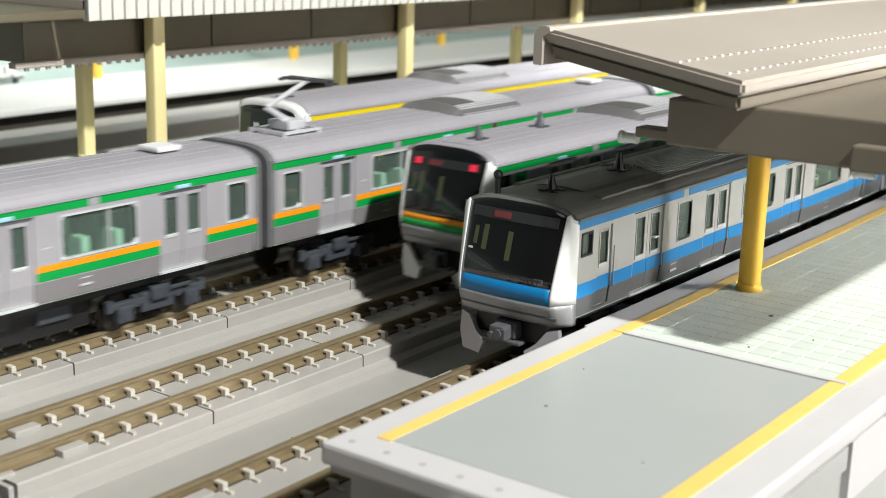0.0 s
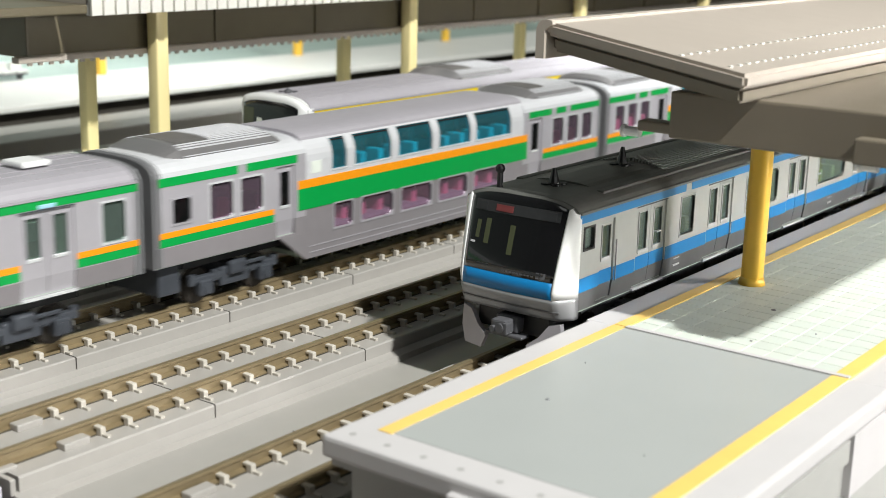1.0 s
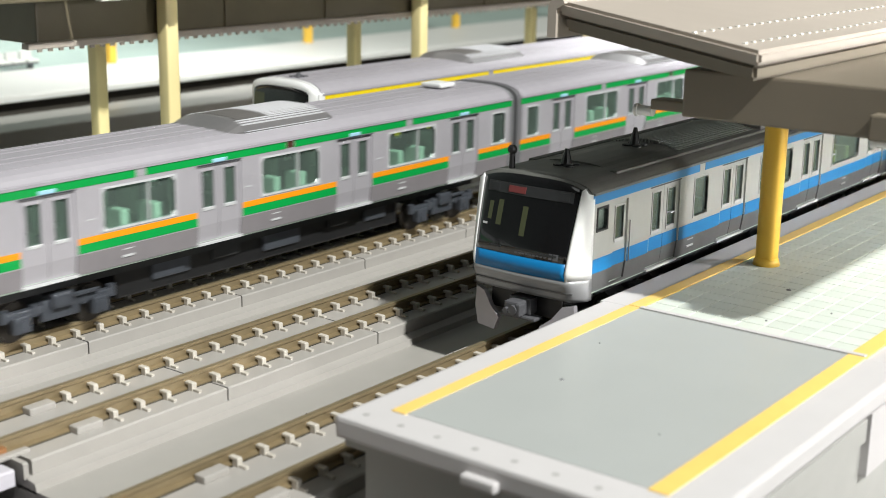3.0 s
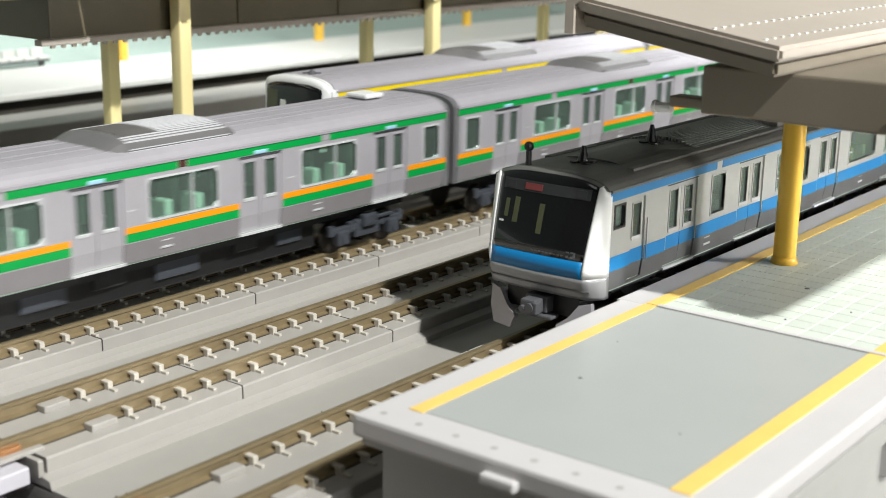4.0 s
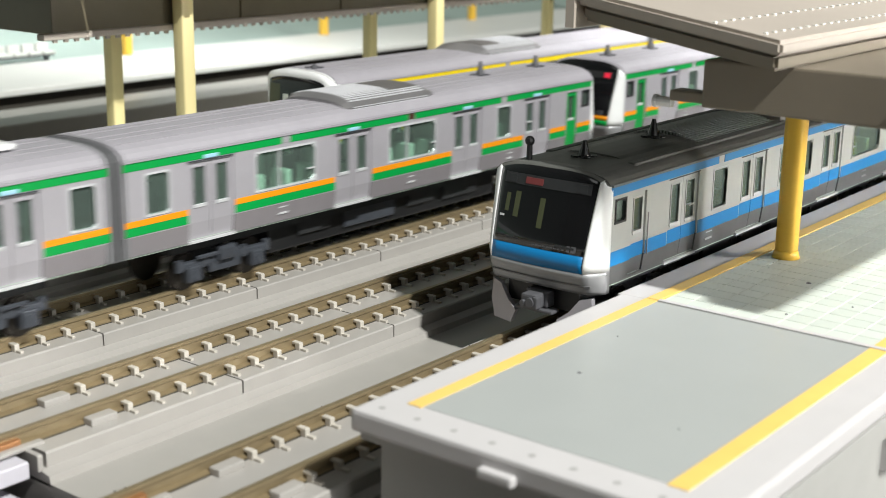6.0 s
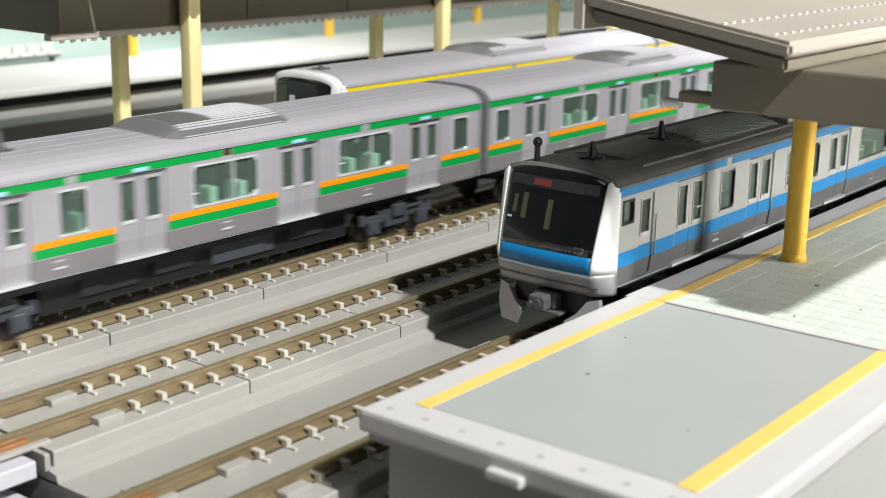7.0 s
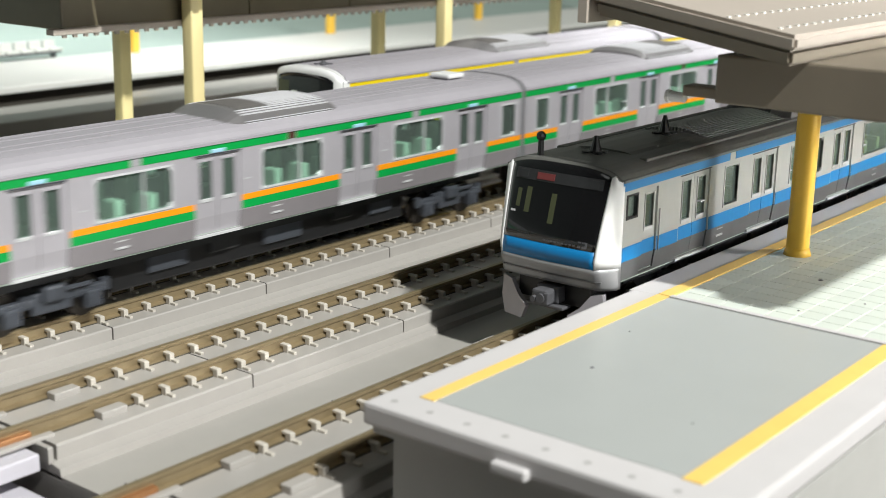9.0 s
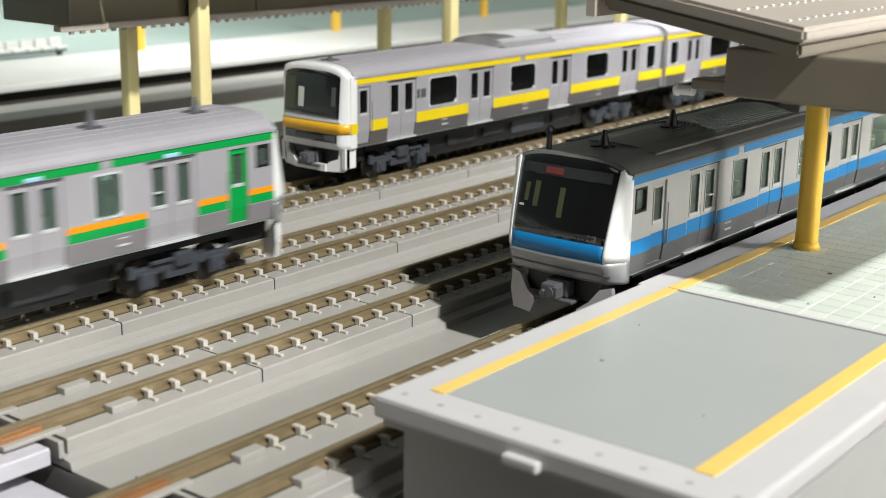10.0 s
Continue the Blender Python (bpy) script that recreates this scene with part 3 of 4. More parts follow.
def cab_front(car, sch):
    """The curved cab end: mask, coloured bands, bumper, corner pillars, coupler and skirt."""
    front = sch["front"]

    def patch(*a, **k):
        return face_patch(bmesh.new(), *a, front=front, **k)

    def rim(x):
        return top_edge(x, sch["rise"] - 0.1)

    def edge(z):
        return corner_start(z, front) + 0.05

    if front == "mask":
        part("front_mask", patch(-9, 9, 13.8, 26, 22, 10, 0.05, top=lambda x: rim(x * 1.02) - 0.35, left=lambda z: -edge(z), right=edge), MASK, car, "glossy black cab windscreen and mask", True)
        part("roof_brow", patch(-9.75, 9.75, 23.3, 26, 26, 4, -0.05, 2.4, top=lambda x: max(23.4, rim(x))), sch["roof"], car, "", True)
        zs = [13.8] + [z for z, m in sch["face_bands"]]
        for (z, m), zt in zip(sch["face_bands"], zs):
            part("front_band", patch(-7.8, 7.8, z, zt - 0.02, 18, 2, 0.02), m, car, "", True)
        part("bumper", patch(-HW, HW, 8.0, zs[-1] - 0.02, 34, 6, 0.0, thick=1.2), BUMPER, car, "silver lower front panel", True)
        part("bumper_lip", patch(-8.6, 8.6, 9.15, 9.4, 26, 1, 0.16), sch["low"], car)
        for s in (-1, 1):
            bm = bmesh.new()
            rings = []
            n = 8
            for k in range(12):
                z = zs[-1] + (24.1 - zs[-1]) * k / 10 if k < 11 else 24.4
                out_x = HW + 0.02 - (0.0, 0.12, 0.4)[max(0, k - 9)]
                xl = corner_start(z, front)
                lift = 0.28 if 0 < k < 11 else 0.05
                if k == 11:
                    xl += 0.35
                pts = []
                for i in range(n + 1):
                    x = xl + (out_x - xl) * i / n
                    bulge = lift * math.sin(math.pi * (0.12 + 0.8 * i / n))
                    drop = 0.5 * max(0, k - 9) * (i / n) ** 1.5
                    pts.append((x + 0.4 * bulge * i / n, face_point(x, z, front) - bulge, z - drop))
                drop = 0.5 * max(0, k - 9)
                pts += [(out_x + 0.08, 1.1, z - drop), (HW - 0.6, 1.1, z - drop), (xl, face_point(xl, z, front) + 0.8, z)]
                rings.append([bm.verts.new((s * x, y, zz)) for x, y, zz in pts])
            m = len(rings[0])
            for a, b in zip(rings, rings[1:]):
                for k in range(m):
                    bm.faces.new((a[k], a[(k + 1) % m], b[(k + 1) % m], b[k]))
            bm.faces.new(rings[0])
            bm.faces.new(rings[-1][::-1])
            part("corner_pillar", bm, WHITE, car, "white moulded corner pillar", True)
        disp = part("destination_display", patch(-7.4, 7.4, 22.2, 23.7, 10, 1, 0.12), DARKGREY, car, "dark destination display strip")
        part("display_text", patch(-3.6, -0.6, 22.5, 23.4, 3, 1, 0.2), sch["text"], disp, "dim display bars")
        for s in (-1, 1):
            part("head_lamp", patch(s * 6.0 - 0.75, s * 6.0 + 0.75, 22.4, 23.5, 2, 1, 0.2), sch["lamp"], car)
        for x, tilt in ((-5.5, 2.2), (3.0, 3.2)):
            part("wiper", patch(x, x + tilt, 14.5, 14.75, 3, 1, 0.16), DARKGREY, car)
        for x0, x1, z0, z1 in ((-6.6, -5.9, 18.2, 20.8), (-5.0, -4.1, 17.6, 21.2), (-0.6, 0.3, 16.6, 20.8)):
            part("cab_partition", patch(x0, x1, z0, z1, 2, 3, 0.07), DIM_OLIVE, car, "olive partition behind the windscreen")
        # small pale patch on the mask, painted as a glint
        part("cab_glint", patch(-7.3, -6.5, 17.4, 17.7, 2, 1, 0.08), SHOULDER, car, "pale patch painted as a windscreen glint")
        for k in range(9):
            part("marking_bar", patch(-0.8 + 0.62 * k, -0.4 + 0.62 * k, 14.15, 14.35, 1, 1, 0.08), GREYBOX, car)
        part("emblem_bar", patch(5.0, 5.5, 14.05, 14.9, 1, 1, 0.08), GREYBOX, car)
        part("emblem_bar", patch(5.7, 6.5, 14.05, 14.9, 1, 1, 0.08), GREYBOX, car)
    else:
        part("white_front", patch(-9.85, 9.85, 8.5, 26, 34, 14, -0.1, thick=1.3, top=top_edge), WHITE, car, "white plastic cab front", True)
        part("roof_brow", patch(-9.7, 9.7, 23.4, 26, 26, 3, -0.4, 2.6, top=lambda x: max(23.5, top_edge(x) - 0.02)), WHITE, car, "", True)
        part("front_mask", patch(-8.0, 8.0, 15.0, 25, 22, 10, 0.05, top=lambda x: top_edge(x) - 1.5), MASK, car, "dark cab windscreen", True)
        part("front_band", patch(-9.8, 9.8, 11.75, 14.0, 34, 2, 0.03), AMBER, car, "amber band under the windscreen", True)
        part("lamp_strip", patch(-7.6, 7.6, 9.9, 11.65, 18, 2, 0.05), MASK, car, "black strip with headlamps", True)
        for s in (-1, 1):
            part("head_lamp", patch(s * 5.8 - 1.5, s * 5.8 + 1.5, 10.2, 11.4, 3, 1, 0.12), GREYBOX, car)
            xa, xb = sorted((s * (HW - 0.6), s * (HW + 0.1)))
            part("corner_pillar", B(xa, xb, -0.3, 1.7, 8.6, 23.9, r=0.25), WHITE, car)
            stripe(car, s, -0.25, 1.8, 11.75, 14.0, YELLOW).location = (s * 0.12 * MM, 0, 0)
        part("cab_partition", patch(-3.6, -2.0, 16.8, 21.0, 2, 2, 0.1), SEAT_GREEN, car, "pale partition behind the windscreen")
        part("cab_partition", patch(5.9, 7.0, 17.6, 21.6, 2, 2, 0.1), GREYBOX, car, "grey partition behind the windscreen")
        part("wiper", patch(-2.5, 5.4, 15.6, 15.85, 6, 1, 0.18), BLACK, car)
        part("wiper", patch(-6.4, -2.2, 15.9, 16.1, 6, 1, 0.18), BLACK, car)
        part("cab_blind", patch(-7.8, -4.6, 15.6, 23.0, 3, 3, 0.08), DIM_OLIVE, car, "olive blind behind the windscreen")
        part("sill_bar", patch(-8.4, 8.4, 14.3, 14.7, 26, 1, 0.12), WHITE, car)
    bm = bmesh.new()
    bbox(bm, -1.9, 1.9, -2.4, 2.0, 4.9, 7.4, 0.3)
    bbox(bm, -1.3, 1.3, -4.6, -2.2, 5.0, 7.2, 0.35)
    bbox(bm, -3.2, 3.2, -3.2, -1.0, 4.3, 4.8, 0.2)
    cyl(bm, (0.5, -4.7, 6.1), 0.7, 0.8, "y", 12)
    cyl(bm, (-0.7, -4.4, 5.9), 0.45, 1.6, "y", 8)
    bbox(bm, 0.9, 1.7, -4.9, -3.4, 5.2, 7.0, 0.2)
    part("coupler", bm, GREYBOX, car, "grey moulded close coupler")
    bm = bmesh.new()
    skirt = sch["skirt"]
    low = 1.5 if front == "mask" else 3.5
    for s in (-1, 1):
        pts = [(s * 3.6, 3.6), (s * 4.6, low), (s * 8.2, low), (s * 8.9, 4.2), (s * 8.6, 7.4), (s * 6.9, 7.0), (s * 5.4, 5.0)]
        if front != "mask":
            pts = [(s * 4.0, 3.6), (s * 4.6, 3.5), (s * 8.2, 3.6), (s * 9.4, 4.4), (s * 9.4, 8.6), (s * 7.6, 8.6), (s * 7.4, 6.4), (s * 5.2, 5.6)]
        n = len(pts)
        va = [bm.verts.new((x, -2.6 + 0.26 * (abs(x) - 3.4), z)) for x, z in pts]
        vb = [bm.verts.new((x, -1.7 + 0.26 * (abs(x) - 3.4), z)) for x, z in pts]
        for i in range(n):
            bm.faces.new((va[i], va[(i + 1) % n], vb[(i + 1) % n], vb[i]))
        bm.faces.new(va)
        bm.faces.new(vb[::-1])
    if front != "mask":
        box(bm, -4.6, 4.6, -2.6, -1.7, 3.5, 5.0)
        for s in (-1, 1):
            xa, xb = sorted((s * 8.5, s * 9.4))
            box(bm, xa, xb, -1.6, 1.8, 4.4, 8.7)
    part("skirt", bm, skirt, car, "plough-shaped front skirt")
    part("cab_floor_box", B(-6.2, 6.2, -0.6, 8, 4.6, 8.8), BLACK, car)


def lead_car(name, sch, label):
    """A cab car; y = 0 at the corner of its front, 131 at its rear end."""
    car = thing(name, label, "train car")
    doors = [22.4, 46.7, 80.1, 113.8]
    wides = [(56.9, 70.4), (90.1, 104.0)]
    smalls = [(32.1, 36.7), (122.5, 126.9)]
    extra = [(2.0, 5.0, 18.0, 21.4), (6.8, 10.9, 9.4, 21.6)]
    cd = 6.8
    if sch["front"] == "white":
        doors = [16.5, 45.3, 79.0, 113.2]
        wides = [(25.9, 35.8), (57.0, 67.4), (91.0, 101.6)]
        smalls = [(122.2, 126.6)]
        cd = 1.9
        extra = [(cd, cd + 4.1, 9.4, 21.6)]
    car_shell(car, 0.7, 131.2, sch, doors, wides, smalls, extra, upper_breaks=(34.4, 64, 97) if cd > 5 else (62,))
    for s in (1, -1):
        if cd > 5:
            window_unit(car, s, 2.2, 4.8, 18.2, 21.3, sch["pane"], BLACK)
        door_leaf(car, s, cd + 0.05, cd + 4.05, 9.5, 21.6, (cd + 0.9, cd + 3.2), (15.8, 20.7), sch["cab_door"], sch["pane"], sch.get("door_band"), low=sch.get("door_low"))
        if sch["front"] == "white":
            for a, b in ((21.5, 22.5), (22.9, 24.6)):
                xa, xb = sorted((s * (HW - 0.1), s * (HW + 0.05)))
                part("emblem_bar", B(xa, xb, a, b, 17.2, 19.2), GREYBOX, car)
        for yy in (cd + 4.5,):
            bm = bmesh.new()
            cyl(bm, (s * (HW + 0.2), yy, 15.0), 0.09, 6.4, "z", 6)
            part("handrail", bm, STEEL_LOW if sch.get("dark") else SILL, car)
    car_end(car, 131.2, -1, sch)
    cab_front(car, sch)
    seats(car, 28, 41, sch["seat"])
    seats(car, 53, 74, sch["seat"])
    seats(car, 86, 108, sch["seat"])
    part("cab_bulkhead", B(-9, 9, 13.0, 13.5, 9.6, 23.0), INNER, car)
    part("cab_desk", B(-7.0, 7.0, -0.4, 3.0, 9.6, 13.2), BLACK, car)
    undergear(car, 19, 109, [(38, 49, 2.7, DARKGREY), (52, 60, 3.2, DARKGREY), (64, 78, 2.4, BOGIE), (82, 90, 3.2, DARKGREY)])
    cooler(car, *((62, 90) if sch.get("dark") else (52, 80)), sch["ac"], sch["ac_top"], 21.5 + sch["rise"])
    for yy, tall in (((9.0, 2.4), (29.5, 2.8)) if sch["front"] == "mask" else ((4.0, 0.7),)):
        bm = bmesh.new()
        foot = 23.2 + sch["rise"] + (0.3 if sch.get("dark") and yy > 11 else 0)
        cyl(bm, (0, yy, foot), 1.0, 0.6, "z", 12, 0.9)
        for turn in range(4):
            a = math.pi / 4 + turn * math.pi / 2
            cyl(bm, (1.3 * math.cos(a), 1.3 * math.sin(a) + yy, foot), 0.75, 0.3, "z", 8)
        cyl(bm, (0, yy, foot + tall / 2), 0.95, tall, "z", 10, 0.3)
        part("antenna", bm, BLACK if sch.get("dark") else GREYBOX, car, "small roof antenna on a round foot")
    return car


def roof_ribs(car):
    """Close lengthwise ribs and a raised step on the charcoal cab-car roof."""
    bm = bmesh.new()
    for i in range(21):
        x = -6.0 + 12.0 * i / 20
        zz = 25.9 - 0.028 * abs(x) ** 2.0
        box(bm, x - 0.15, x + 0.15, 33, 61, zz - 0.6, zz + 0.42)
    part("roof_rib", bm, RIB, car, "close lengthwise roof ribs")
    part("cooler_end_plate", B(3.4, 7.4, 61.2, 64.5, 24.8, 26.5, r=0.2), AC, car, "silver perforated end plate of the cooler")
    for s in (-1, 1):
        xa, xb = sorted((s * 6.5, s * 7.9))
        part("roof_edge_box", B(xa, xb, 10.5, 131, 24.2, 25.3, r=0.25), ROOF_DARK, car)
    bm = bmesh.new()
    prism(bm, [(x * 0.66, z + 0.3) for x, z in roof_profile(rise=2.35)], 11.5, 62)
    part("roof_step", bm, ROOF_DARK, car, "raised charcoal roof section")
    bm = bmesh.new()
    cyl(bm, (-5.2, 2.2, 26.0), 0.5, 3.8, "z", 10, 0.42)
    bmesh.ops.create_uvsphere(bm, u_segments=10, v_segments=6, radius=0.75, matrix=Matrix.Translation((-5.2, 2.2, 28.1)))
    part("whistle", bm, BLACK, car, "round-headed roof peg")


def deck_x(z):
    """The outer face of the two-storey wall, which leans in towards the roof."""
    return HW + 0.02 - 0.10 * max(0, z - 21.8) ** 2


DECK_CUTS = (21.8, 22.8, 23.7, 24.5)


def double_decker(name, sch, label):
    """A two-storey green car; y from coupling to coupling, 0 to 139."""
    car = thing(name, label, "train car")
    L0, L1, Z1 = 2.2, 136.8, 23.3
    ups = [(42.9, 46.8), (49.2, 59.6), (62.0, 72.4), (74.8, 85.2), (87.4, 99.9)]
    lows = [(43.6, 48.6), (51.2, 60.4), (63.0, 72.5), (75.0, 84.5), (87.0, 97.5)]
    ends = [(13.2, 18.3), (20.1, 25.2), (116.6, 121.0), (122.9, 127.3), (129.2, 133.4)]
    doors = [(28.6, 33.2), (107.3, 112.4)]
    holes = [(a, b, 19.5, 25.0) for a, b in ups] + [(a, b, 8.5, 13.0) for a, b in lows] + [(a, b, 15.0, 20.9) for a, b in ends] + [(5.2, 9.0, 15.6, 19.6)]
    holes += [(a, b, 9.2, 21.6) for a, b in doors]
    for s in (1, -1):
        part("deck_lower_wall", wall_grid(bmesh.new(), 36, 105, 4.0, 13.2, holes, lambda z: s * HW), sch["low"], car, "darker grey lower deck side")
        # paler colour than the body stands in for overhead light on the curve
        part("deck_wall", wall_grid(bmesh.new(), 36, 105, 13.2, 25.4, holes, lambda z: s * deck_x(z), 0.7, DECK_CUTS), SHOULDER, car, "upper deck wall, coloured pale for overhead light on its curve")
        for a, b in ((L0, 36), (105, L1)):
            part("side_wall", wall_grid(bmesh.new(), a, b, 12.0, Z1, holes, lambda z: s * HW), sch["body"], car)
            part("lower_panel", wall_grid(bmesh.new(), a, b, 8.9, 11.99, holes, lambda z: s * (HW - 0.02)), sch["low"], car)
        for ya, yb in ((36, 29.5), (105, 111.5)):
            bm = bmesh.new()
            xs = s * (HW - 0.7), s * HW
            tri = [[bm.verts.new((x, y, z)) for y, z in ((ya, 4.0), (ya, 8.9), (yb, 8.9))] for x in xs]
            bm.faces.new(tri[0])
            bm.faces.new(tri[1][::-1])
            for i in range(3):
                bm.faces.new((tri[0][i], tri[0][(i + 1) % 3], tri[1][(i + 1) % 3], tri[1][i]))
            part("skirt_corner", bm, sch["low"], car)
        xa, xb = sorted((s * (HW - 0.1), s * (HW + 0.06)))
        for a, b in ups:
            pane = wall_grid(bmesh.new(), a, b, 19.5, 25.0, [], lambda z: s * (deck_x(z) - 0.25), 0.12, DECK_CUTS)
            part("upper_window", pane, GLASS_BLUE, car, "curved blue-tinted upper deck window")
            rim = bmesh.new()
            for p, q in ((a - 0.35, a), (b, b + 0.35)):
                wall_grid(rim, p, q, 19.2, 25.2, [], lambda z: s * (deck_x(z) + 0.08), 0.3, DECK_CUTS)
            wall_grid(rim, a, b, 19.15, 19.5, [], lambda z: s * (deck_x(z) + 0.08), 0.3)
            part("window_rim", rim, TRIM, car)
            part("window_seal", wall_grid(bmesh.new(), a, b, 24.55, 24.75, [], lambda z: s * (deck_x(z) - 0.1), 0.2), BLACK, car)
        for a, b in lows:
            window_unit(car, s, a, b, 8.5, 13.0, GLASS_PLUM, sch["door"])
        for a, b in ends:
            window_unit(car, s, a, b, 15.0, 20.9, GLASS_PLUM, TRIM)
        window_unit(car, s, 5.2, 9.0, 15.6, 19.6, GLASS_DARK, sch["door"])
        for a, b in doors:
            door_leaf(car, s, a + 0.05, b - 0.05, 9.3, 21.6, (a + 1.2, b - 1.2), (14.6, 20.6), sch["door"], GLASS_DARK)
        xa, xb = sorted((s * (HW - 0.1), s * (HW + 0.08)))
        part("stripe", B(xa, xb, 34.0, 106.5, 17.0, 18.5), ORANGE, car)
        part("stripe", B(xa, xb, 34.0, 106.5, 13.15, 16.98), GREEN, car)
        for a, b in ((L0 + 0.2, 28), (113, L1 - 0.2)):
            for z0, z1, m in sch["bands"]:
                stripe(car, s, a, b, z0, z1, m)
        for a, b in ((L0 + 0.2, 19.5), (21.5, 33.8), (107, 116), (118, 122), (124, L1 - 0.2)):
            stripe(car, s, a, b, 21.9, 23.3, GREEN)
        for z in (5.0, 6.1):
            part("skirt_line", B(xa, xb, 37, 104, z, z + 0.16), sch["body"], car)
        part("emblem", B(xa, xb, 37.4, 40.0, 19.4, 21.6), SEAT_GREEN, car, "small pale green emblem plate")
        xa, xb = sorted((s * (HW - 0.5), s * (HW + 0.1)))
    part("floor", B(-9.2, 9.2, L0, L1, 8.6, 9.4), INNER, car)
    part("deck_floor", B(-9.1, 9.1, 36.8, 104.2, 14.2, 15.2), INNER, car)
    part("lower_floor", B(-9.1, 9.1, 36.8, 104.2, 3.8, 4.6), INNER, car)
    for a, b in ((L0, 36.0), (105.0, L1)):
        part("end_roof", prism(bmesh.new(), roof_profile(), a, b), SHOULDER, car, "pale silver roof end")
    bm = bmesh.new()
    prism(bm, roof_profile(rise=1.5, z=25.35, hw=deck_x(25.35) + 0.02), 35.6, 105.4)
    part("deck_roof", bm, sch["roof"], car)
    for y in (35.7, 104.8):
        prof = [(-HW, 15.0), (HW, 15.0)] + [(deck_x(z), z) for z in (21.8, 23, 24.5, 25.4)] + [(-deck_x(z), z) for z in (25.4, 24.5, 23, 21.8)]
        part("deck_bulkhead", prism(bmesh.new(), prof, y, y + 0.5), sch["body"], car)
    seats(car, 40, 102, SEAT_CYAN, 13.6, 5.2)
    seats(car, 40, 102, SEAT_PINK, 4.6, 5.2)
    seats(car, 11, 26, SEAT_PINK)
    seats(car, 114, 134, SEAT_PINK)
    bogie(car, 21)
    bogie(car, 118)
    part("underframe", B(-6.5, 6.5, 10, 129, 6.6, 8.7), DARKGREY, car)
    part("equipment_box", B(-8, 8, 3.5, 8, 3.4, 8.8, r=0.3), BOGIE, car)
    part("equipment_box", B(-8, 8, 131, 135.5, 3.4, 8.8, r=0.3), BOGIE, car)
    cooler(car, 4.5, 32, sch["ac"], sch["ac_top"])
    cooler(car, 108, 133, sch["ac"], sch["ac_top"])
    car_end(car, L0, 1, sch)
    car_end(car, L1, -1, sch)
    return car


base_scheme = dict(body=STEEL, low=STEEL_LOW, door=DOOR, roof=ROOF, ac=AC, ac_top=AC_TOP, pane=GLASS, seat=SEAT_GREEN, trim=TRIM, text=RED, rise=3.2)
green_scheme = dict(base_scheme, bands=((13.55, 14.5, ORANGE), (12.2, 13.5, GREEN)), top=GREEN, cab_door=GREEN, front="mask", skirt=WHITE, lamp=TAIL, 
                    face_bands=((12.75, ORANGE), (11.5, GREEN)), mullion=True)
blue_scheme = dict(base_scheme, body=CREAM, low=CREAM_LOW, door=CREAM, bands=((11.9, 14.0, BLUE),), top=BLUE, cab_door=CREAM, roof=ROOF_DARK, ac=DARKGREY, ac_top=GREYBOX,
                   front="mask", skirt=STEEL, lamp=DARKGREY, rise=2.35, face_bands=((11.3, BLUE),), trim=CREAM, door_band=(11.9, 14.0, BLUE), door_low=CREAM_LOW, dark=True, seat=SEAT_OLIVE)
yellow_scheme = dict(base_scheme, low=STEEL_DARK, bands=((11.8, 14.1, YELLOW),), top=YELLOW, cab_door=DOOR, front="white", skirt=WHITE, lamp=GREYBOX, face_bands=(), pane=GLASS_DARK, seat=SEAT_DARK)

T1, T2, T3, T4 = -101.5, -134.3, -164.1, -196.8

# standing sky-blue train at the near platform
blue_lead = lead_car("commuter_cab_car", blue_scheme, "silver model cab car with sky blue stripe and black roof")
roof_ribs(blue_lead)
blue_lead.matrix_world = pose(T1 * MM, 157.4 * MM, 0)
blue_mid = regular_car("commuter_car", blue_scheme, "silver model train car with sky blue stripe, coupled at platform")
blue_mid.matrix_world = pose(T1 * MM, (157.4 + 131.2) * MM, 0)
copy_thing(blue_mid, pose(T1 * MM, (157.4 + 268.2) * MM, 0))

# standing yellow-striped train
yel_lead = lead_car("yellow_cab_car", yellow_scheme, "grey model cab car with yellow stripes and white front")
yel_lead.matrix_world = pose(T4 * MM, 204.7 * MM, 0)
yel_mid = regular_car("yellow_stripe_car", yellow_scheme, "grey model train car with yellow stripes, coupled on rails")
yel_mid.matrix_world = pose(T4 * MM, (204.7 + 131.2) * MM, 0)
copy_thing(yel_mid, pose(T4 * MM, (204.7 + 268.2) * MM, 0))

# running green and orange train: (thing, place along the train, turned round)
plain = regular_car("suburban_car", green_scheme, "grey model train car with orange and green stripes, running")
panto = regular_car("pantograph_car", green_scheme, "grey model train car with green stripes and raised pantograph, running", True, 1)
decker = double_decker("double_decker_car", green_scheme, "double-decker model train car with blue upper windows, running")
cabcar = lead_car("suburban_cab_car", green_scheme, "grey model cab car with green cab door and white skirt, running")
for c in (plain, panto, decker, cabcar):
    tagged(c, group="cars of the running train")
RUN = [(plain, -137, 0), (panto, 0, 0), (decker, 137, 0), (copy_thing(decker, pose(0, 0, 0)), 415, 1), (copy_thing(plain, pose(0, 0, 0)), 415, 0),
       (copy_thing(plain, pose(0, 0, 0)), 551.5, 0), (copy_thing(plain, pose(0, 0, 0)), 688.5, 0), (copy_thing(panto, pose(0, 0, 0)), 825, 0),
       (copy_thing(cabcar, pose(0, 0, 0)), 1094, 1), (cabcar, 1106.5, 0), (copy_thing(plain, pose(0, 0, 0)), 1238.5, 0),
       (copy_thing(panto, pose(0, 0, 0)), 1374.7, 0), (copy_thing(plain, pose(0, 0, 0)), 1509.5, 0), (copy_thing(cabcar, pose(0, 0, 0)), 1777, 1)]
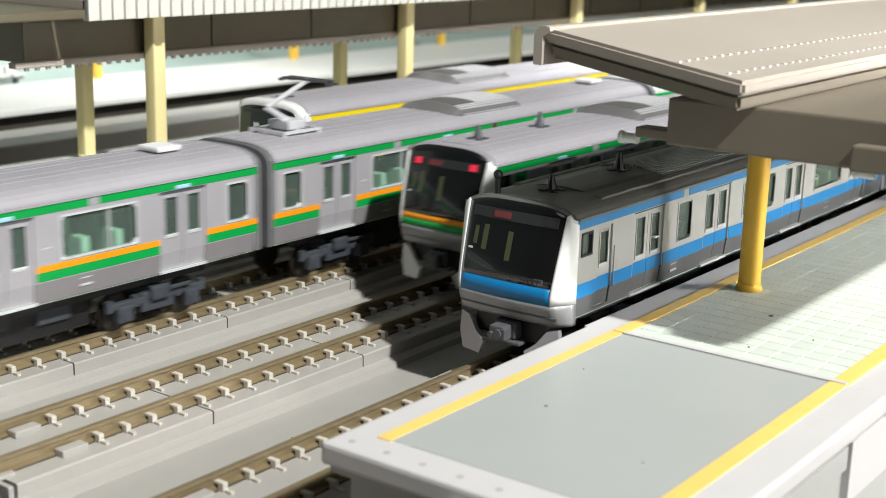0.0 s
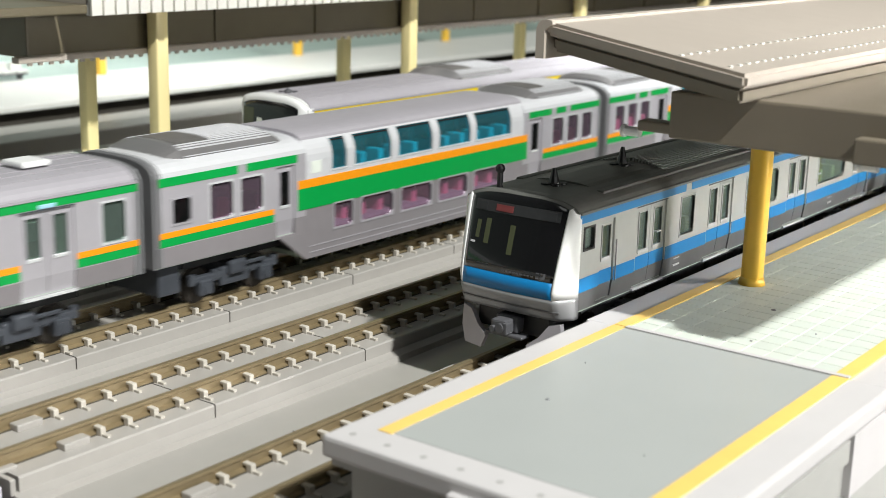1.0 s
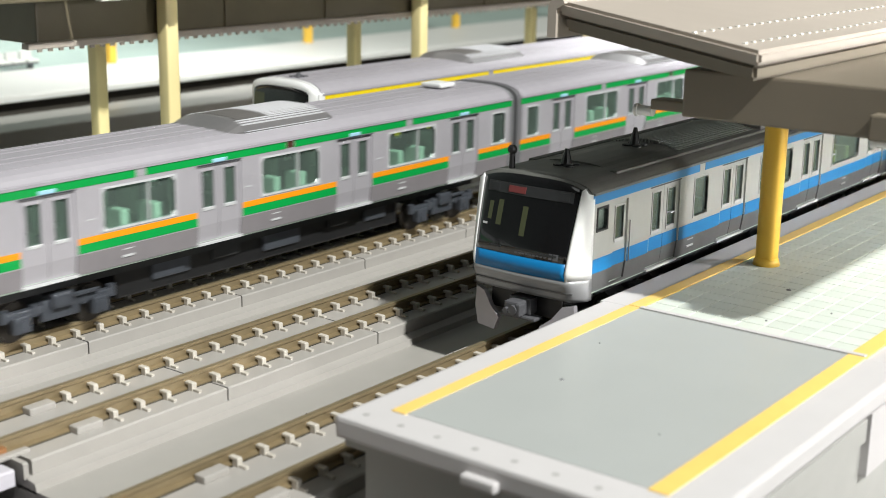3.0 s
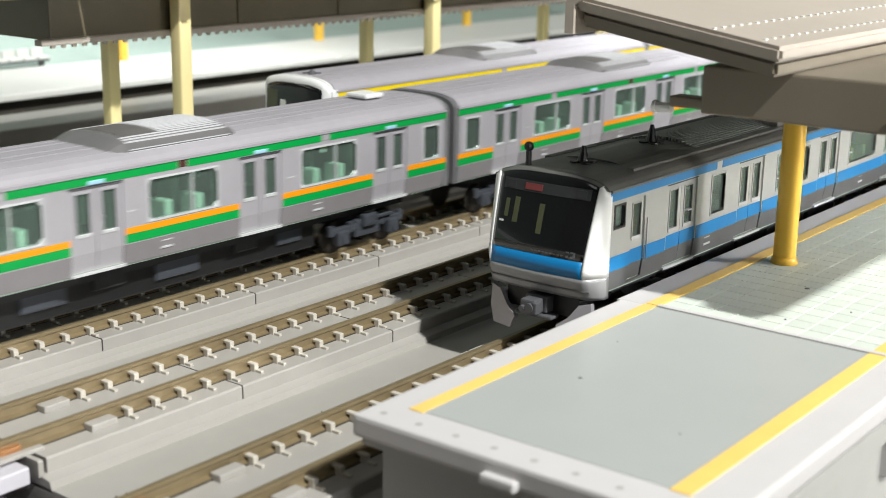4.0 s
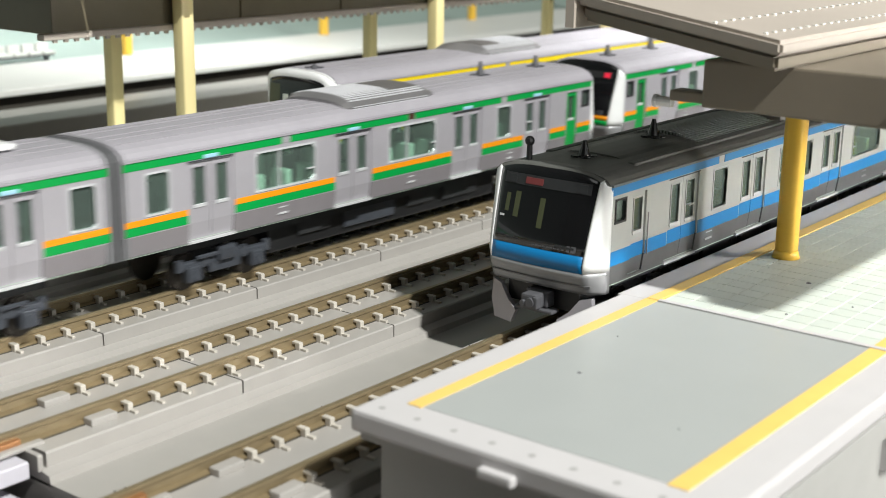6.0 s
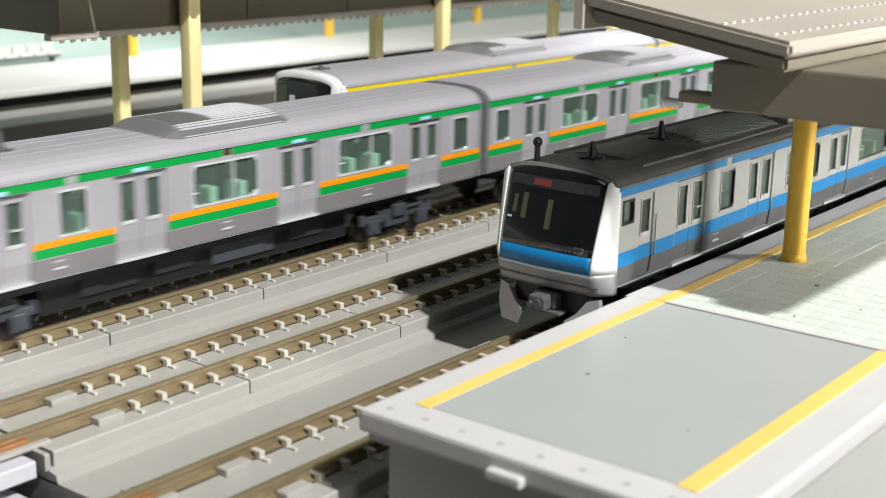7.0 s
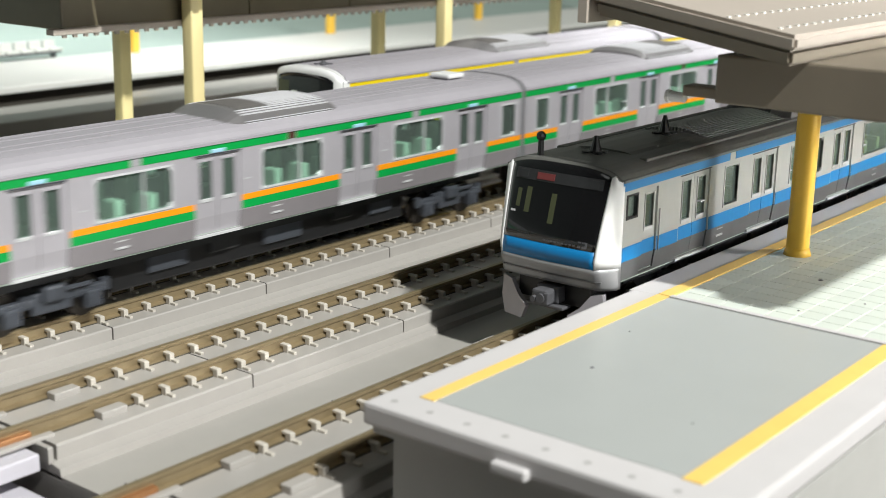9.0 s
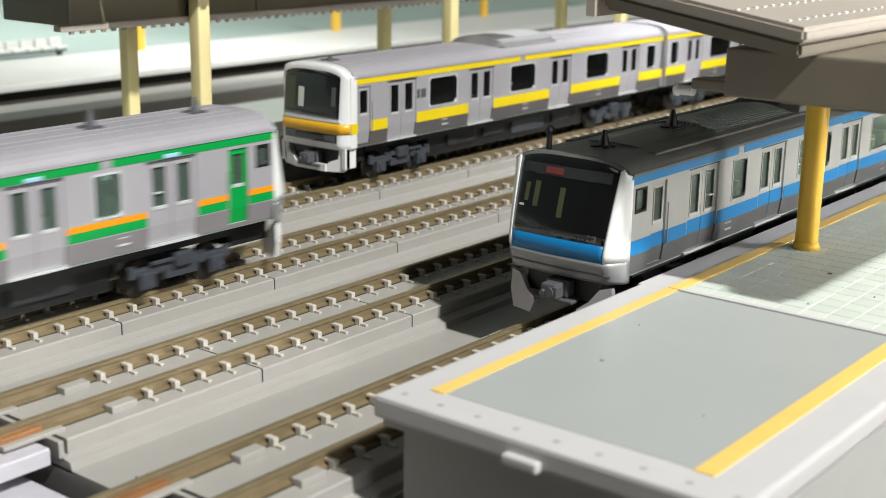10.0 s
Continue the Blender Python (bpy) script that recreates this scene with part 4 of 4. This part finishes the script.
# seconds and the place of the first coupling along the track
SLIDE = [(0, 158.9), (0.4, 92.0), (0.7, 43), (1.0, -4.5), (1.6, -100.5), (2.2, -195), (2.7, -274), (3.8, -451.8), (4.3, -537), (4.6, -590), (5.2, -695.4),
         (5.7, -785), (6.8, -990), (7.2, -1067), (7.8, -1185), (8.4, -1302), (9.0, -1422), (9.5, -1524.7), (10.0, -1626)]

# second green train that draws away between the standing and the running one
AWAY = [(copy_thing(cabcar, pose(0, 0, 0)), 0), (copy_thing(plain, pose(0, 0, 0)), 131.2), (copy_thing(plain, pose(0, 0, 0)), 268.2)]
for c, _ in AWAY:
    tagged(c, "grey model train car with orange and green stripes, drawing away", group="cars of the departing train")
LEAVE = [(0, 184.2), (0.1, 203.5), (0.2, 227.0), (0.5, 296), (1.0, 415), (2.0, 650), (3.0, 850), (4.5, 1030), (6.0, 1090), (10.0, 1100)]


# ---- track ----
def track(name, x, y0, y1, joint, clip0, clip_y0, clip_y1):
    tr = thing(name, "grey slab model track with brown rails and moulded clips", "railway track", group="parallel model tracks")
    prof = [(-0.35, 0), (0.35, 0), (0.35, -0.45), (0.14, -0.6), (0.14, -1.6), (0.75, -1.8), (0.75, -2.05), (-0.75, -2.05), (-0.75, -1.8), (-0.14, -1.6), (-0.14, -0.6), (-0.35, -0.45)]
    for s in (-1, 1):
        bm = prism(bmesh.new(), [(x + s * 4.85 + a, z) for a, z in prof], y0, y1)
        part("rail", bm, RAIL, tr, "brown metal rail")
    slab_prof = [(-9.2, -2.25), (-9.0, -2.05), (9.0, -2.05), (9.2, -2.25), (9.2, -4.1), (-9.2, -4.1)]
    ledge = [(-9.15, -2.6), (9.15, -2.6), (9.15, -4.0), (10.9, -4.35), (11.2, -5.6), (-11.2, -5.6), (-10.9, -4.35), (-9.15, -4.0)]
    me = mesh_of("slab", prism(bmesh.new(), slab_prof, 0.14, 31.86), SLAB)
    y = joint
    while y > 82:
        y -= 32
    y += 32
    part("end_flange", prism(bmesh.new(), [(x + a * 1.02, z) for a, z in slab_prof], y - 1.2, y - 0.5), SLAB, tr)
    while y < 700:
        ob = new("slab", me)
        ob.parent = tr
        ob.location = (x * MM, y * MM, 0)
        y += 32
    part("slab_bed", prism(bmesh.new(), [(x + a * 0.96, z - 0.3) for a, z in slab_prof], 87.4, y1), BASE, tr)
    part("slab_ledge", prism(bmesh.new(), [(x + a, z - 0.02) for a, z in ledge[2:6]] + [(x + a, z - 0.02) for a, z in ledge[6:]], 86.0, y1), SLAB, tr, "moulded ledge along the slab")
    bm = bmesh.new()
    for s in (-1, 1):
        box(bm, x + s * 4.85 + 0.76, x + s * 4.85 + 1.0, 84, 420, -2.08, -1.98)
    part("rail_slit", bm, BASE, tr)
    bm = bmesh.new()
    bbox(bm, 0.75, 1.7, -0.42, 0.42, -2.1, -0.95, 0.12)
    bbox(bm, 0.12, 1.6, -0.4, 0.4, -1.3, -0.9, 0.1)
    bbox(bm, 1.5, 2.9, -0.3, 0.3, -2.1, -1.7, 0.08)
    box(bm, -1.3, -0.7, -0.4, 0.4, -2.1, -1.5)
    clip = mesh_of("rail_clip", bm, CLIP)
    for s in (-1, 1):
        k = math.ceil((clip_y0 - clip0) / 4.47)
        while clip0 + 4.47 * k < clip_y1:
            ob = new("rail_clip", clip)
            ob.parent = tr
            ob.location = ((x + s * 4.85) * MM, (clip0 + 4.47 * k) * MM, 0)
            k += 1
    part("end_roadbed", prism(bmesh.new(), [(x + a * 0.98, z - 0.5) for a, z in slab_prof], -160, 84.6), LAVENDER, tr, "pale lavender grey roadbed")
    for s in (-1, 1):
        bx = x + s * 4.85
        part("joint_block", B(bx + 0.5, bx + 2.3, 95.2, 99.2, -2.1, -1.1, r=0.2), SLAB, tr, "moulded block at the rail joint")
        part("rail_joiner", B(bx - 0.55, bx + 0.9, 74.0, 86.0, -1.9, -1.0, r=0.2), COPPER, tr, "copper rail joiner")
        part("joint_chair", B(bx + 0.9, bx + 2.0, 80.0, 88.5, -2.2, -1.6, r=0.2), SLAB, tr)
    return tr


track("track", T1, 10, 1500, 150.8, 101.4, 100, 300)
track("track", T2, 10, 1700, 150.8, 119.6, 100, 330)
track("track", T3 - 0.6, -1800, 1700, 150.9, 146.0, 70, 380)
track("track", T4, 10, 1500, 214.5, 191.4, 150, 420)

solid("deck", B(-300, -90, 86.0, 1700, -9, -5.3), DECK, "grey plastic viaduct deck under the tracks", "deck", kind="structure")
solid("lower_deck", B(-300, -92, -160, 83.0, -10, -6.6), LAVENDER, "pale lower deck past the deck edge", "deck", kind="structure")
baseboard = B(-700, 400, -1900, 1800, -20, -14)
solid("baseboard", baseboard, BASE, "dark baseboard of the layout", "table top", kind="structure")


# ---- near platform ----
def near_platform():
    p = thing("near_platform", "white model platform with grey panel and yellow lines", "platform")
    bm = bmesh.new()
    bbox(bm, -88.6, -45.2, 100.3, 157.0, 6.4, 9.0, 0.5)
    part("platform_head", bm, PLAT, p, "white moulded platform end")
    part("platform_body", B(-89.4, -45.2, 157.2, 1200, 6.2, 8.8, r=0.4), PLAT, p)
    part("grey_panel", B(-83.0, -52.6, 105.6, 156.6, 8.8, 9.06), PANEL, p, "glossy grey inset panel")
    for x0, x1 in ((-84.6, -82.7), (-52.7, -50.5)):
        part("yellow_line", B(x0, x1, 105.2, 157.0, 8.8, 9.12), LINE, p, "yellow safety line")
        part("yellow_line", B(x0, x1, 157.3, 1200, 8.6, 9.1), LINE, p, "yellow safety line")
    part("platform_wall", B(-86.0, -46.6, 102.5, 1190, -14, 6.4), PLATWALL, p, "grey platform side wall")
    part("section_joint", B(-82.6, -50.6, 156.7, 157.6, 8.5, 9.25), PLAT, p)
    # dark discs drawn for the shade in the moulded hollows
    for i in range(9):
        bm = bmesh.new()
        cyl(bm, (-86.0 + 4.9 * i, 102.6, 8.96), 0.42, 0.12, "z", 12)
        part("moulded_dot", bm, PLATDOT, p)
    part("end_tab", B(-70.9, -66.6, 99.3, 101.0, 6.3, 7.5, r=0.35), PLAT, p, "white moulded clip tab")
    part("end_rim", B(-87.5, -46.0, 100.8, 102.6, 5.6, 6.4), PLATWALL, p)
    part("side_rib", B(-46.7, -45.9, 103, 146, 2.6, 5.4), PLATWALL, p)
    part("side_rib", B(-46.7, -45.6, 146.5, 200, -2, 5.9), PLAT, p)
    part("bed_of_tiles", B(-82.6, -52.8, 157.6, 1190, 8.5, 8.93), GROUT, p)
    tile = mesh_of("tile", B(0.09, 3.22, 0.09, 3.13, 8.7, 9.0), TILE)
    for i in range(9):
        for j in range(33):
            ob = new("tile", tile)
            ob.parent = p
            ob.location = ((-82.5 + 3.31 * i) * MM, (157.7 + 3.22 * j) * MM, 0)
    bm = bmesh.new()
    for i in range(9):
        for j in range(33, 110):
            x, y = -82.5 + 3.31 * i, 157.7 + 3.22 * j
            box(bm, x + 0.09, x + 3.22, y + 0.09, y + 3.13, 8.7, 9.0)
    part("far_tiles", bm, TILE, p)["kind"] = "stuff"
    for x, y, r in ((-70.4, 179.2, 0.42), (-66.6, 163.0, 0.2), (-75.5, 125.6, 0.3), (-61.0, 172.0, 0.16), (-58.4, 118.0, 0.12), (-79.0, 140.0, 0.12)):
        bm = bmesh.new()
        cyl(bm, (x, y, 9.1), r, 0.12, "z", 7, r * 0.6)
        part("dust_speck", bm, GREYBOX, p, "dark dust speck")
    return p


near_platform()


def pillar(x, y, z1, material, z0=9.0, r=2.3, round_by=0.45):
    p = thing("pillar", "yellow plastic canopy pillar with flared foot", "pillar", x, y, z0, group="canopy pillars")
    part("shaft", B(-r * 0.95, r * 0.95, -r * 0.95, r * 0.95, 0, z1 - z0, r=round_by), material, p, "", True)
    bm = bmesh.new()
    cyl(bm, (0, 0, 0.6), r + 0.5, 1.2, "z", 20, r + 0.15)
    part("foot", bm, material, p, "", True)
    return p


for k in range(4):
    pillar(-79.2, 190.9 + 88 * k, 36.0, PILLAR, r=1.65, round_by=1.05)


def near_canopy():
    c = thing("platform_canopy", "beige plastic platform canopy with taupe beam", "canopy")

    def top_z(x):
        return 46.3 + (-65.4 - x) * 0.122

    def sheet(dz0, dz1, grow, name, material):
        bm = bmesh.new()
        pts = [(-65.4 + grow, 151.8 - grow), (-65.4 + grow, 560), (-98.6 - grow, 560), (-98.6 - grow, 157.6 - grow)]
        va = [bm.verts.new((x, y, top_z(x) + dz0)) for x, y in pts]
        vb = [bm.verts.new((x, y, top_z(x) + dz1)) for x, y in pts]
        for i in range(4):
            bm.faces.new((va[i], va[(i + 1) % 4], vb[(i + 1) % 4], vb[i]))
        bm.faces.new(va[::-1])
        bm.faces.new(vb)
        bmesh.ops.bevel(bm, geom=bm.edges[:], offset=0.5, segments=4, affect="EDGES")
        return part(name, bm, material, c)

    sheet(-1.9, 0.0, 0, "roof_sheet", ROOFBEIGE)
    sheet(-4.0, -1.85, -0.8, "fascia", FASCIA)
    bm = bmesh.new()
    prism(bm, [(-99.7, 45.2), (-98.3, 45.2), (-98.3, 49.2), (-97.0, 50.0), (-97.2, 50.55), (-98.0, 50.7), (-98.8, 50.6), (-99.4, 50.1), (-99.7, 49.3)], 157.0, 560)
    part("edge_lip", bm, ROOFBEIGE, c, "rounded canopy edge lip")
    rivet = mesh_of("rivet", B(-0.24, 0.24, -0.4, 0.4, -0.1, 0.2, r=0.08), RIBBED)
    for x in (-69.0, -76.0):
        for i in range(60):
            ob = new("rivet", rivet)
            ob.parent = c
            ob.location = (x * MM, (155.0 + 2.5 * i) * MM, top_z(x) * MM)
    for y in (159.0,):
        bm = bmesh.new()
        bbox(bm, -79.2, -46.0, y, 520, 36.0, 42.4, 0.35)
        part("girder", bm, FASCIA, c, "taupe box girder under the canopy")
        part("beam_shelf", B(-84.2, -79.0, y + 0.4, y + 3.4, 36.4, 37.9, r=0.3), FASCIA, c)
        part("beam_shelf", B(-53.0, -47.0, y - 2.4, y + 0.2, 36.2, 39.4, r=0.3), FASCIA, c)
        for x, yy in ((-85.6, y + 1.6), (-51.4, y - 1.0)):
            bm = bmesh.new()
            cyl(bm, (x, yy, 36.0), 0.7, 2.6, "x", 12)
            cyl(bm, (x - 1.2, yy, 36.0), 0.9, 0.5, "x", 12)
            part("lamp_socket", bm, WHITE, c, "white lamp socket")
    return c


near_canopy()


# ---- second platform, far platform and room ----
def far_island():
    p = thing("island_platform", "pale model island platform behind the yellow train", "platform")
    part("platform_body", B(-251, -208.5, 150, 1200, 6.2, 8.9, r=0.4), PLAT, p)
    part("tile_bed", B(-247, -214, 152, 1190, 8.8, 9.0), TILE, p)
    part("platform_wall", B(-249, -210.5, 151, 1190, -6, 6.3), PLATWALL, p)
    return p


far_island()
for k in range(5):
    pillar(-222, 194.3 + 88 * k, 43.2, PILLAR_LIT, r=1.75)
    pillar(-243, 191.5 + 88 * k, 35.6, PILLAR_LIT, r=1.6)


def island_canopy():
    c = thing("island_canopy", "taupe canopy beam with white ribbed roof edge", "canopy")
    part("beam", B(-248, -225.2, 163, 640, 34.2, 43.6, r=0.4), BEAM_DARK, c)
    part("beam_rim", B(-226.4, -223.9, 160, 640, 33.4, 34.7, r=0.25), ROOFBEIGE, c, "paler lower rim of the beam")
    stud = mesh_of("rim_stud", B(-0.3, 0.3, -0.5, 0.5, -0.5, 0.1, r=0.1), ROOFBEIGE)
    for k in range(80):
        ob = new("rim_stud", stud)
        ob.parent = c
        ob.location = (-224.6 * MM, (163 + 2.6 * k) * MM, 33.3 * MM)
    for k in range(1, 12):
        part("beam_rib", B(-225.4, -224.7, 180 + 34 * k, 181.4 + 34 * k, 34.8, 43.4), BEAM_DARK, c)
    part("roof_sheet", B(-262, -214.0, 170, 640, 45.0, 47.5, r=0.4), ROOFBEIGE, c)
    bm = bmesh.new()
    for k in range(150):
        box(bm, -214.2, -213.2, 170 + 3.1 * k, 171.7 + 3.1 * k, 43.2, 49.5)
    box(bm, -215, -213.9, 170, 640, 43.2, 49.5)
    part("ribbed_edge", bm, RIBBED, c, "white ribbed roof edge")
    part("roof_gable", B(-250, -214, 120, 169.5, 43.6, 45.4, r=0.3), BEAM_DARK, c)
    return c


island_canopy()
far_track = thing("far_track", "dark model track before the far white platform", "railway track", group="parallel model tracks")
part("roadbed", B(-299.5, -258, -200, 1700, -5.2, -3.0), BALLAST, far_track)
for x in (-279, -288.6):
    part("rail", B(x - 0.4, x + 0.4, -200, 1700, -2.4, 0), RAIL, far_track)
bm = bmesh.new()
for k in range(180):
    box(bm, -291.5, -276, 40 + 4.5 * k, 42.2 + 4.5 * k, -3.1, -1.6)
part("sleepers", bm, BASE, far_track)["kind"] = "stuff"
solid("parapet", B(-323, -300, -200, 1700, -9, 2.6, r=0.5), DECK, "grey viaduct parapet before the far platform", "parapet", kind="structure")
for k in range(5):
    pillar(-402, 322 + 108 * k, 36.0, PILLAR, 2.8, 1.7)
far_platform = thing("far_platform", "overlit white far platform, side coloured dark as shade", "platform")
part("platform_top", B(-408, -354, -300, 1700, 0.6, 2.8, r=0.5), FARWHITE, far_platform)
# near-black wall colour holds the shadow below the platform edge
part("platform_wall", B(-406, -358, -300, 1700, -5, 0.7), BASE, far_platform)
solid("far_ground", B(-660, -409, -300, 1700, -6, 0.5), MINT, "pale mint ground behind the far platform", "ground", kind="structure")
solid("backdrop", B(-680, -662, -400, 1790, -14, 260), BACKDROP, "pale mint backdrop board of the layout", "backdrop", kind="structure")


def far_bench(y):
    b = thing("bench", "white model bench row on the far platform", "bench", -424, y, 0.5, group="far benches")
    for k in range(7):
        part("seat", B(-2.5, 2.5, k * 6.2, k * 6.2 + 5.2, 2.6, 3.6, r=0.3), FARWHITE, b)
        part("backrest", B(-3.6, -2.4, k * 6.2, k * 6.2 + 5.2, 3.4, 6.4, r=0.3), FARWHITE, b)
    part("rail", B(-2, 2, 0, 42, 1.8, 2.5), GREYBOX, b)
    for y2 in (3, 39):
        part("leg", B(-1, 1, y2, y2 + 1.4, 0, 1.9), GREYBOX, b)
    return b


far_bench(262)
solid("wall_far", B(-1500, -1480, -2500, 2900, -800, 1800), MINT, "pale mint room wall", "wall", kind="structure")
solid("wall_end", B(-1480, 1500, 2900, 2920, -800, 1800), ROOMWALL, "plain pale room wall", "wall", kind="structure")
solid("wall_near", B(1500, 1520, -2500, 2900, -800, 1800), ROOMWALL, "plain pale room wall", "wall", kind="structure")
solid("wall_back", B(-1480, 1500, -2520, -2500, -800, 1800), ROOMWALL, "plain pale room wall", "wall", kind="structure")
solid("ceiling", B(-1500, 1520, -2520, 2920, 1800, 1830), CEIL, "plain white room ceiling", "ceiling", kind="structure")
solid("floor", B(-1500, 1520, -2520, 2920, -830, -800), FLOORM, "brown room floor", "floor", kind="structure")


# ---- what moves ----
def motions():
    for car, at, turned in RUN:
        walk(car, [(t, pose(T3 * MM, (s + at) * MM, 0, 0, 0, 180 if turned else 0)) for t, s in SLIDE])
    for car, at in AWAY:
        walk(car, [(t, pose(T2 * MM, (s + at) * MM, 0)) for t, s in LEAVE])


motions()
